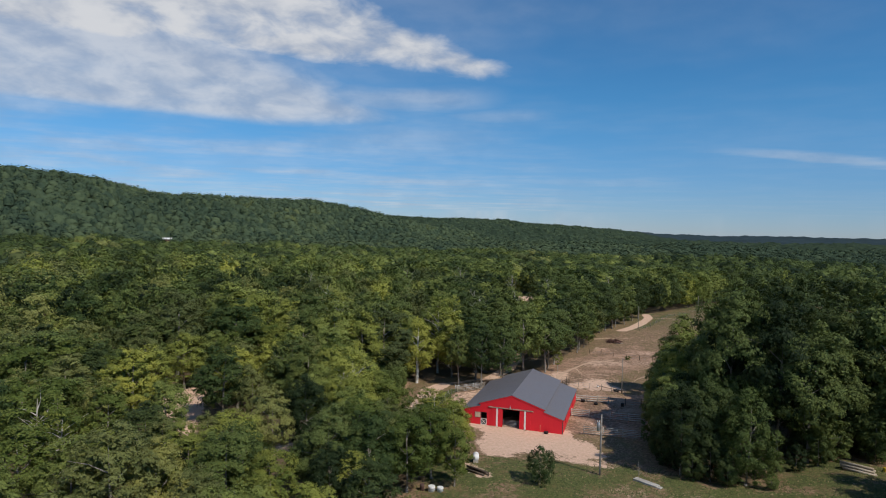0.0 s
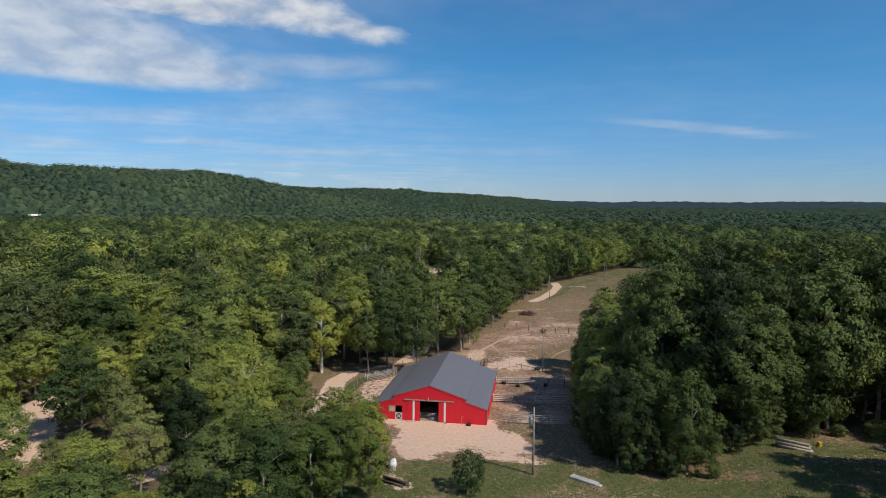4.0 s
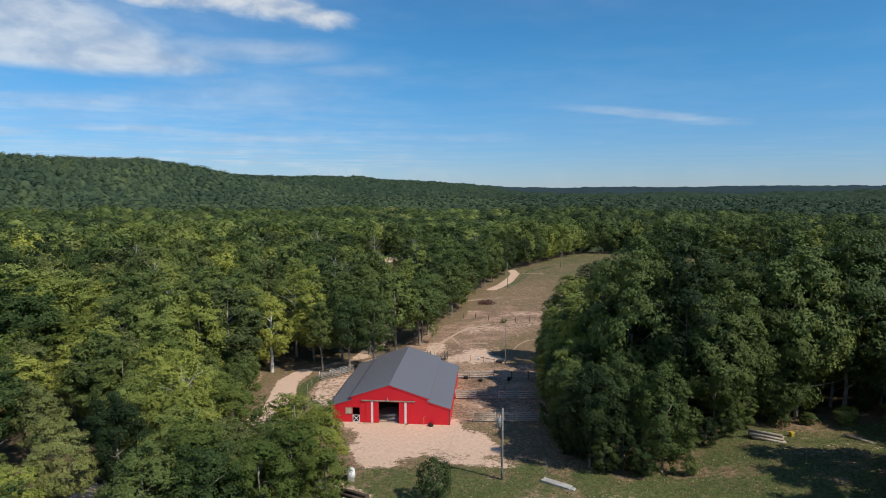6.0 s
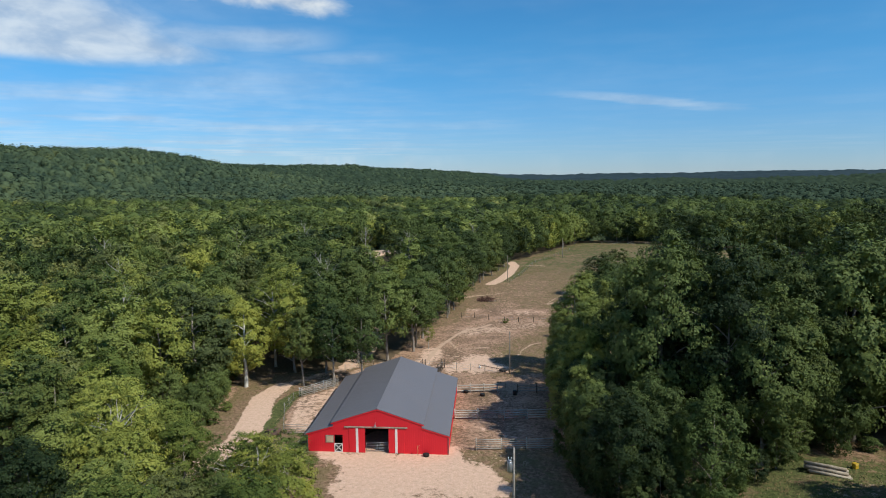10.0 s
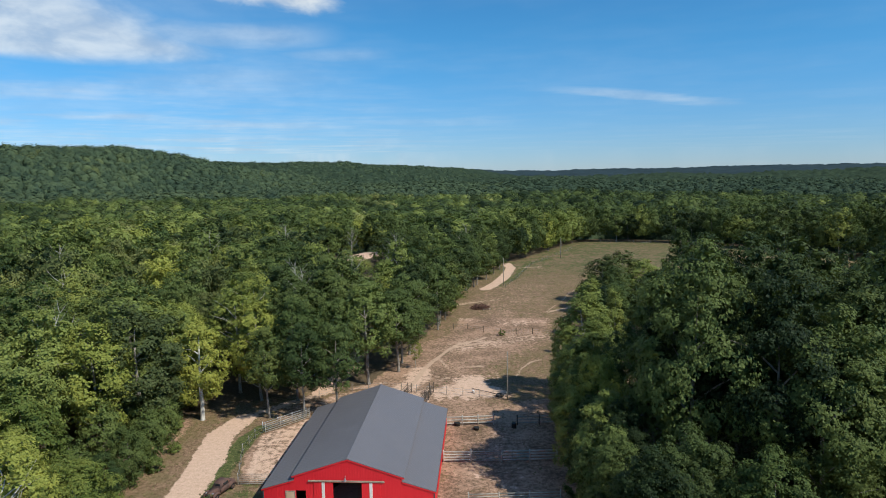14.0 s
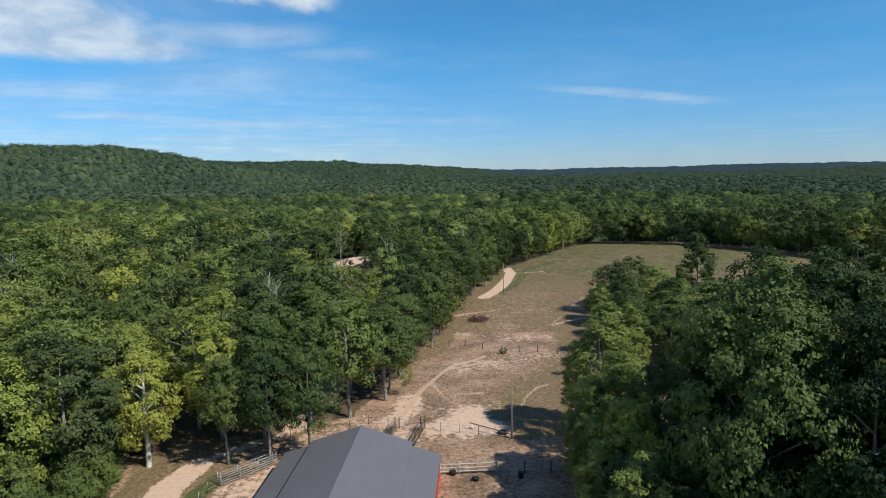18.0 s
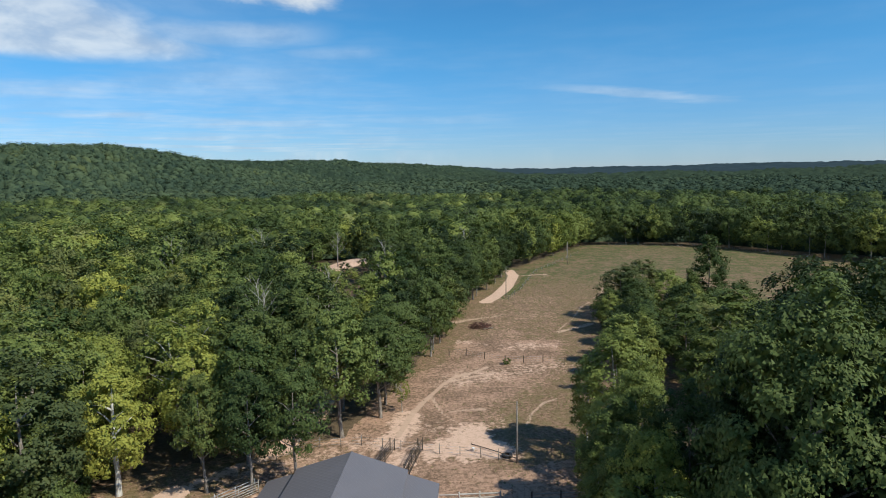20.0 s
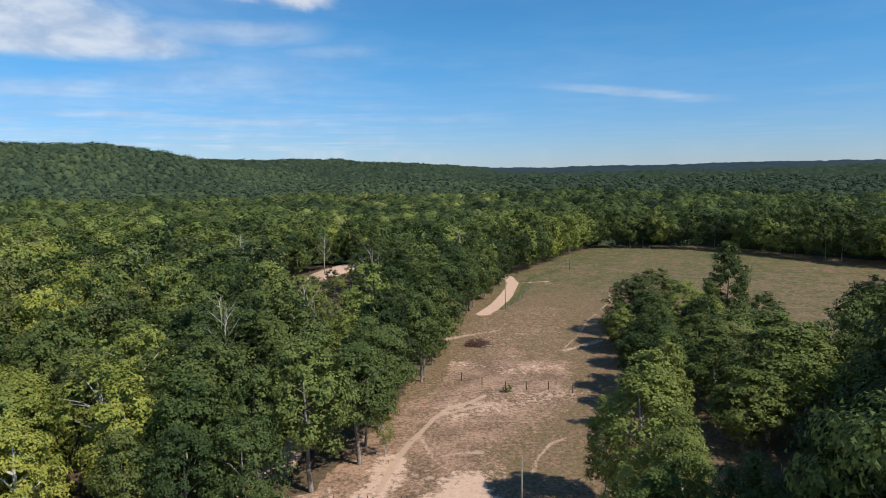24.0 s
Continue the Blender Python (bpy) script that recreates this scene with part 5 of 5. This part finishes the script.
fence_run("pen_fence", [(18.3, 11.9), (25.5, 12.1)], 4, 3.4, 1.6, 0.1, 0.1, RAIL, "pale rail fence in tree shade", PEN)
fence_run("pen_fence", [(11.0, 24.0), (18.1, 24.3)], 3, 2.6, 1.45, 0.1, 0.1, RAIL, "weathered three board fence behind the barn", PEN, None, True)
fence_run("pen_fence", [(21.6, 23.9), (28.2, 24.2)], 3, 3.3, 1.5, 0.08, 0.1, GREYWOOD, "weathered board fence under the trees", PEN, DARKWOOD, True)
fence_run("pen_fence", [(-14.6, 6.4), (-10.3, 6.4)], 6, 4.2, 1.5, 0.035, 0.045, RAIL, "pale tube panel fence beside the barn", PEN)
fence_run("pen_fence", [(-15.6, 21.6), (-10.4, 27.4)], 5, 2.3, 1.5, 0.045, 0.055, RAIL, "double row of pale pipe panels by the road", PEN)
fence_run("pen_fence", [(-16.1, 22.1), (-11.0, 28.0)], 4, 2.3, 1.5, 0.045, 0.055, STEEL, "second row of grey pipe panels by the road", PEN)
fence_run("wire_fence", [(-14.6, 6.4), (-16.8, 15.0), (-16.6, 20.0), (-15.6, 21.6)], 2, 3.2, 1.3, 0.012, 0.05, STEEL, "slack wire fence on thin posts", PEN, GREYWOOD)
fence_run("wire_fence", [(0.2, 40.0), (3.2, 39.2), (8.3, 37.7), (16.5, 35.8), (21.1, 34.4)], 3, 2.8, 1.35, 0.011, 0.05, STEEL, "wire fence behind the barn on grey posts", PEN, GREYWOOD)
fence_run("wire_fence", [(-10.6, 36.0), (-5.5, 39.5), (0.2, 40.0)], 3, 3.6, 1.3, 0.011, 0.05, STEEL, "wire fence under the trees", PEN, GREYWOOD)
for x0, x1 in ((2.4, 4.3), (3.0, 4.9), (6.7, 8.1), (7.3, 8.7)):
    fence_run("chute", [(x0, 31.0), (x1, 38.4)], 4, 3.6, 1.6, 0.05, 0.07, DARKWOOD, "dark pipe cattle chute behind the barn", "chutes behind the barn")
fence_run("wire_fence", [(12.6, 82.4), (16.1, 82.0), (19.7, 79.4), (23.6, 77.0), (27.2, 76.9), (31.0, 76.7), (34.8, 74.8)], 3, 4.0, 1.35, 0.009, 0.075, STEEL, "old wire fence on dark wooden posts across the pasture", "pasture fences", DARKWOOD)
fence_run("wire_fence", [(30.5, 139), (35.4, 153), (40.2, 170), (46, 190), (58, 212), (72, 240)], 3, 6.0, 1.3, 0.01, 0.07, STEEL, "wire fence beside the gravel road", "pasture fences", GREYWOOD)
fence_run("wire_fence", [(93, 268), (134, 257), (168, 211)], 3, 8.0, 1.3, 0.012, 0.08, STEEL, "far pasture fence before the woods", "pasture fences", GREYWOOD)


# ---- yard things ----
def rusty_car(x, y, turn):
    """An old saloon with a rounded cab, long bonnet and separate wings, nose along -y."""
    c = thing("car", at(x, y, turn), "derelict rusty brown vintage car parked on the grass", "car")
    def lofted(rows, bevel=0.08):
        bm = bmesh.new()
        rings = []
        for yy, w, zl, zh, tw in rows:
            rings.append([bm.verts.new(p) for p in ((-w, yy, zl), (-w, yy, zl + (zh - zl) * 0.55), (-tw, yy, zh), (tw, yy, zh), (w, yy, zl + (zh - zl) * 0.55), (w, yy, zl))])
        for a, b in zip(rings, rings[1:]):
            for k in range(6):
                bm.faces.new((a[k], a[(k + 1) % 6], b[(k + 1) % 6], b[k])).smooth = True
        bm.faces.new(rings[0][::-1]), bm.faces.new(rings[-1])
        bmesh.ops.recalc_face_normals(bm, faces=bm.faces[:])
        return bm
    part("body", lofted(((-0.6, 0.62, 0.4, 1.05, 0.5), (0.2, 0.7, 0.38, 1.1, 0.6), (1.3, 0.72, 0.38, 1.08, 0.62), (2.1, 0.62, 0.42, 0.95, 0.5), (2.3, 0.5, 0.5, 0.8, 0.4))), RUST, c)
    part("bonnet", lofted(((-2.05, 0.3, 0.5, 1.0, 0.2), (-1.9, 0.36, 0.45, 1.05, 0.26), (-0.62, 0.55, 0.45, 1.12, 0.42))), RUST, c)
    cab = part("cab", lofted(((-0.55, 0.6, 1.05, 1.12, 0.5), (-0.2, 0.62, 1.06, 1.58, 0.46), (0.3, 0.63, 1.06, 1.66, 0.5), (0.9, 0.62, 1.06, 1.6, 0.48), (1.5, 0.55, 1.0, 1.1, 0.42))), RUST, c)
    for sx in (-1, 1):
        part("side_window", boxes((min(sx * 0.6, sx * 0.64), -0.1, 1.2, max(sx * 0.6, sx * 0.64), 0.75, 1.42)), GLASS, cab)
    part("windscreen", boxes((-0.42, -0.5, 1.2, 0.42, -0.42, 1.45)), GLASS, cab)
    part("grille", boxes((-0.22, -2.12, 0.5, 0.22, -2.06, 0.98), bevel=0.02), TRIM, c)
    part("bumper", boxes((-0.8, -2.3, 0.42, 0.8, -2.22, 0.54), bevel=0.02), RUST, c)
    for sx in (-1, 1):
        for yy in (-1.45, 1.45):
            bm = bmesh.new()
            tube(bm, [(sx * 0.66, yy - 0.62, 0.42), (sx * 0.67, yy - 0.4, 0.72), (sx * 0.67, yy, 0.84), (sx * 0.67, yy + 0.42, 0.7), (sx * 0.66, yy + 0.66, 0.42)], [0.1, 0.17, 0.18, 0.17, 0.1], 8)
            part("wing", bm, RUST, c)
            w = part("wheel", pipes(([(sx * 0.58, yy, 0.33), (sx * 0.76, yy, 0.33)], 0.33), sides=16), BLACK, c)
            part("rim", pipes(([(sx * 0.75, yy, 0.33), (sx * 0.775, yy, 0.33)], [0.2, 0.14]), sides=12), RUST, w)
        part("headlight", pipes(([(sx * 0.45, -1.75, 0.95), (sx * 0.45, -1.95, 0.95)], [0.08, 0.12]), sides=12), STEEL, c)
    return c


rusty_car(-16.1, 4.4, -18)


def drum(name, x, y, r, h, mat, label, cat):
    t = thing(name, at(x, y), label, cat)
    part("shell", pipes(([(0, 0, 0), (0, 0, h * 0.33), (0, 0, h * 0.35), (0, 0, h * 0.66), (0, 0, h * 0.68), (0, 0, h)], [r, r, r * 1.04, r, r * 1.04, r]), sides=16), mat, t)
    part("rim", pipes(([(0, 0, h), (0, 0, h + 0.03)], [r * 1.04, r * 0.9]), sides=16), mat, t)
    return t


drum("barrel", 21.0, 22.9, 0.34, 0.72, BLACK, "black plastic barrel in the pen", "barrel")
drum("tub", 12.6, 24.0, 0.42, 0.45, BLACK, "black feed tub by the board fence", "tub")
drum("tub", 15.4, 22.4, 0.42, 0.38, BLACK, "black feed tub on the dirt", "tub")
drum("bucket", 15.6, 38.0, 0.2, 0.4, WHITE, "white plastic bucket on the dusty ground", "bucket")
t = thing("tyre", at(20.0, 36.0, 25), "large black tyre lying beside the pole", "tyre")
bm = bmesh.new()
prof = ((0.34, 0.0), (0.62, 0.0), (0.72, 0.1), (0.72, 0.3), (0.62, 0.4), (0.34, 0.4), (0.4, 0.3), (0.4, 0.1))
rings = [[bm.verts.new((r * math.cos(a), r * math.sin(a), z)) for r, z in prof] for a in (2 * math.pi * k / 24 for k in range(24))]
for k in range(24):
    for q in range(8):
        bm.faces.new((rings[k][q], rings[(k + 1) % 24][q], rings[(k + 1) % 24][(q + 1) % 8], rings[k][(q + 1) % 8]))
bmesh.ops.recalc_face_normals(bm, faces=bm.faces[:])
part("carcass", bm, BLACK, t)
t = thing("boom_pole", Matrix.Identity(4), "long dark pole propped on the tyre", "pole")
part("shaft", pipes(([(15.4, 40.0, 0.08), (18.5, 37.2, 0.3), (21.0, 34.6, 0.5)], [0.05, 0.07, 0.08])), DARKWOOD, t)
hy = thing("hydrant", BARN @ pose(5.6, -0.45, 0), "orange yard hydrant with a lever by the wall", "hydrant")
part("standpipe", pipes(([(0, 0, 0), (0, 0, 1.15)], 0.045)), ORANGE, hy)
part("head", pipes(([(0, -0.16, 1.02), (0, 0, 1.18), (0, 0.02, 1.3)], [0.04, 0.07, 0.05])), ORANGE, hy)
part("lever", pipes(([(0, 0.02, 1.28), (0.28, 0, 1.42)], 0.018)), STEEL, hy)
drum("tub", 6.7, -0.95, 0.4, 0.35, BLACK, "low black tub at the foot of the barn wall", "tub")

tank = thing("propane_tank", at(-2.5, -21.6, 12), "white propane tank on short legs", "tank")
part("vessel", pipes(([(0, -0.85, 0.85), (0, -0.8, 0.85), (0, -0.6, 0.85), (0, 0.6, 0.85), (0, 0.8, 0.85), (0, 0.85, 0.85)], [0.1, 0.34, 0.52, 0.52, 0.34, 0.1]), sides=20), WHITE, tank)
part("valve_dome", pipes(([(0, 0, 1.32), (0, 0, 1.46), (0, 0, 1.52)], [0.2, 0.2, 0.1]), sides=14), WHITE, tank)
for yy in (-0.7, 0.7):
    part("saddle", boxes((-0.4, yy - 0.08, 0, 0.4, yy + 0.08, 0.55), bevel=0.01), CONCRETE, tank)


def log_stack(x, y, turn, rows, length, r, label, mat=LOG):
    t = thing("log_pile", at(x, y, turn), label, "log pile")
    for dx, z in rows:
        e = random.uniform(-0.3, 0.3)
        part("log", pipes(([(-length / 2 + e, dx, z), (0, dx + 0.04, z + 0.02), (length / 2 + e, dx - 0.03, z)], [r, r * 0.95, r * 0.85]), sides=9), mat, t)
    return t


log_stack(54.8, -10.4, -28, ((-0.6, 0.2), (-0.15, 0.2), (0.3, 0.2), (0.75, 0.2), (-0.35, 0.55), (0.1, 0.55), (0.5, 0.55), (0.1, 0.9)), 4.4, 0.2, "stack of pale weathered logs on the grass")
log_stack(67.3, -10.6, -54, ((0, 0.15), (0.4, 0.13)), 4.2, 0.14, "two fallen pale poles on the grass")
log_stack(-1.3, -26.2, -24, ((-0.5, 0.2), (0.1, 0.2), (0.6, 0.18), (0.0, 0.5)), 3.6, 0.17, "loose pile of old dark timber near the tank", DARKWOOD)
drum("tub", -6.2, -34.4, 0.5, 0.75, WHITE, "white plastic tub standing under the trees", "tub")
drum("tub", -5.0, -34.2, 0.45, 0.6, WHITE, "white plastic tub standing under the trees", "tub")
drum("barrel", -7.6, -34.4, 0.32, 0.9, RUST, "rusty steel barrel beside the white tubs", "barrel")
sl = thing("concrete_slab", at(23.2, -22.7, -35), "long pale weathered concrete slab lying in the grass", "slab")
part("slab_body", boxes((-1.95, -0.5, -0.1, 1.95, 0.5, 0.3), bevel=0.06), CONCRETE, sl)
part("cracked_end", boxes((1.96, -0.42, -0.1, 2.5, 0.3, 0.22), bevel=0.07), CONCRETE, sl)
sap = thing("dead_sapling", at(22.2, -20.6), "bare dead sapling sticking up beside the slab", "tree")
part("stem", pipes(([(0, 0, -0.2), (0.05, 0, 1.2), (-0.1, 0.1, 2.6)], [0.05, 0.035, 0.01]), sides=5), GREYWOOD, sap)
for k in range(5):
    part("twig", pipes(([(0.03, 0, 0.5 + 0.3 * k), (0.5 * math.cos(k * 2.2), 0.5 * math.sin(k * 2.2), 1.0 + 0.3 * k)], [0.022, 0.008]), sides=4), GREYWOOD, sap)
yt = thing("feed_bin", at(59.0, -8.9, 20), "small yellow plastic bin beside the logs", "bin")
part("bin_body", boxes((-0.3, -0.27, 0.0, 0.3, 0.27, 0.62), bevel=0.08), YELLOW, yt)
part("bin_lid", boxes((-0.32, -0.29, 0.622, 0.32, 0.29, 0.69), bevel=0.025), YELLOW, yt)


def brush_heap(x, y, wide, high, count, mat, label, seed):
    r = random.Random(seed)
    t = thing("brush_pile", at(x, y), label, "brush pile")
    bm = bmesh.new()
    for k in range(count):
        a, d = r.uniform(0, 6.283), wide * math.sqrt(r.random()) * 0.8
        px, py = math.cos(a) * d, math.sin(a) * d * 0.7
        z = high * (1 - (d / wide) ** 2) * r.uniform(0.05, 0.9)
        b, l, e = r.uniform(0, 6.283), r.uniform(0.5, 1.6), r.uniform(-0.35, 0.5)
        tube(bm, [(px, py, max(0.03, z)), (px + math.cos(b) * l * 0.5, py + math.sin(b) * l * 0.5, max(0.05, z + e * l * 0.4)), (px + math.cos(b + 0.3) * l, py + math.sin(b + 0.3) * l, max(0.04, z + e * l * 0.7))],
             [r.uniform(0.02, 0.06), 0.03, 0.008], 4, False)
    part("brushwood", bm, mat, t)
    return t


brush_heap(20.3, 105.0, 3.2, 1.7, 420, TWIG, "heap of reddish brown dead brush in the pasture", 4)
log_stack(22.0, 103.6, 20, ((0, 0.2),), 2.4, 0.16, "pale log beside the brush heap")


def snag(x, y, h, seed, label):
    """A dead bleached tree with forking bare limbs."""
    r = random.Random(seed)
    t = thing("dead_tree", at(x, y), label, "tree", "dead trees in the woods")
    part("trunk", pipes(([(0, 0, -0.3), (0.1, 0, h * 0.4), (0.3, 0.1, h * 0.8), (0.4, 0.1, h)], [0.2, 0.14, 0.07, 0.02]), sides=7), GREYTWIG, t)
    for k in range(11):
        q = h * (0.35 + 0.055 * k)
        a, l = k * 2.3 + r.uniform(-0.4, 0.4), h * 0.34 * (1 - 0.05 * k)
        p0 = Vector((0.25 * q / h, 0.05, q))
        p1 = p0 + Vector((math.cos(a) * l * 0.45, math.sin(a) * l * 0.45, l * 0.45))
        p2 = p0 + Vector((math.cos(a + 0.3) * l * 0.8, math.sin(a + 0.3) * l * 0.8, l))
        bm = bmesh.new()
        tube(bm, [p0, p1, p2], [0.065, 0.042, 0.012], 5, False)
        tube(bm, [p1, p1 + Vector((math.cos(a - 0.7) * l * 0.35, math.sin(a - 0.7) * l * 0.35, l * 0.4))], [0.045, 0.01], 4, False)
        part("limb", bm, GREYTWIG, t)


snag(-25.5, 173, 12, 1, "dead bleached tree beside the bare sand")
snag(-22, 68, 19, 2, "bare grey tree among green crowns")
snag(-47, 24, 18, 3, "bare grey tree among green crowns")
for k, (x, y, h) in enumerate(((-19, 61, 18), (-63, 52, 18), (-11, 77, 19), (-88, 92, 19), (-4, 119, 20), (24, 262, 20), (-45, 150, 20), (-70, 20, 17))):
    snag(x, y, h, 20 + k, "bare grey tree among green crowns")
snag(18, 165, 19, 4, "bare grey tree among green crowns")
snag(-60, 120, 20, 5, "bare grey tree among green crowns")

house = thing("house", pose(-452, 478, float(land(-452, 478)), 0, 0, 40), "distant red building with a white metal roof", "house")
ROOF_TOP = 20.0 - float(land(-452, 478))
part("walls", boxes((-6.6, -4.4, -1, 6.6, 4.4, ROOF_TOP - 1.6)), RUST, house)
bm = bmesh.new()
prism(bm, [(-5.0, ROOF_TOP - 1.65), (0, ROOF_TOP), (5.0, ROOF_TOP - 1.65), (5.0, ROOF_TOP - 1.85), (-5.0, ROOF_TOP - 1.85)], -7.2, 7.2)
bmesh.ops.rotate(bm, verts=bm.verts[:], matrix=Matrix.Rotation(radians(90), 3, "Z"))
part("roof", bm, WHITE, house, "white metal roof")


# ---- grass: loose tufts on the pasture ----
def blade_look(lo, hi, dry):
    def build(add, put, math_, mix, ramp, noise_):
        geo = add("ShaderNodeNewGeometry")
        col = mix(geo.outputs["Random Per Island"], lo, hi)
        col = mix(ramp(noise_(geo.outputs["Position"], 0.3, 4, 0.6), 0.45, 0.65), col, dry)
        return principled(add, put, col, 0.8, 0, spec=0.2)
    return build


def tufts(name, n, zone, mat, wide, tall_, label, want, seed):
    """Spiky tufts strewn over a zone, by the layer of the ground that bears them."""
    g = np.random.default_rng(seed)
    x, y = g.uniform(zone[0], zone[2], n), g.uniform(zone[1], zone[3], n)
    iy, ix = np.clip(np.searchsorted(gy, y), 0, len(gy) - 1), np.clip(np.searchsorted(gx, x), 0, nx - 1)
    def of(layer):
        return layer.reshape(len(gy), nx)[iy, ix]
    keep = (of(litter) < 0.5) & (of(sand) < g.uniform(0.1, 0.55, n)) & (of(soil) < g.uniform(0.2, 0.8, n)) & (want(of(green)) > g.uniform(0, 1, n) * (0.4 + 1.2 * vnoise(x, y, 3.5, seed)))
    x, y = x[keep], y[keep]
    m = len(x)
    a = g.uniform(0, 6.28, m)
    w, h = wide * g.uniform(0.4, 1.5, m), tall_ * g.uniform(0.4, 1.5, m)
    z = land(x, y)
    corner = [np.stack([x + w * np.cos(a + k * 2.094), y + w * np.sin(a + k * 2.094), z - 0.03], -1) for k in range(3)]
    tip = np.stack([x + w * g.uniform(-0.6, 0.6, m), y + w * g.uniform(-0.6, 0.6, m), z + h], -1)
    v = np.stack([*corner, tip], 1).reshape(-1, 3)
    f = (np.array(((0, 1, 3), (1, 2, 3), (2, 0, 3)))[None] + (np.arange(m) * 4)[:, None, None]).reshape(-1, 3)
    tagged(part(name, mesh_of(name, v, [f], mat), None), label, "grass", kind="stuff")


GREEN_BLADES = material("green_blades", blade_look((0.05, 0.068, 0.021), (0.115, 0.135, 0.042), (0.16, 0.125, 0.058)))
DRY_BLADES = material("dry_blades", blade_look((0.12, 0.09, 0.04), (0.27, 0.21, 0.11), (0.14, 0.13, 0.05)))
tufts("green_grass", 60000, (-12, -60, 92, -6), GREEN_BLADES, 0.13, 0.16, "tufts of green grass on the pasture", lambda q: q * 1.1, 71)
tufts("dry_grass", 36000, (-30, -60, 92, 44), DRY_BLADES, 0.17, 0.16, "tufts of dry brown grass on the pasture", lambda q: 0.75 - 0.6 * q, 72)
tufts("dry_grass", 42000, (-4, 44, 80, 180), DRY_BLADES, 0.2, 0.14, "tufts of dry brown grass on the far pasture", lambda q: 0.6 + 0 * q, 73)
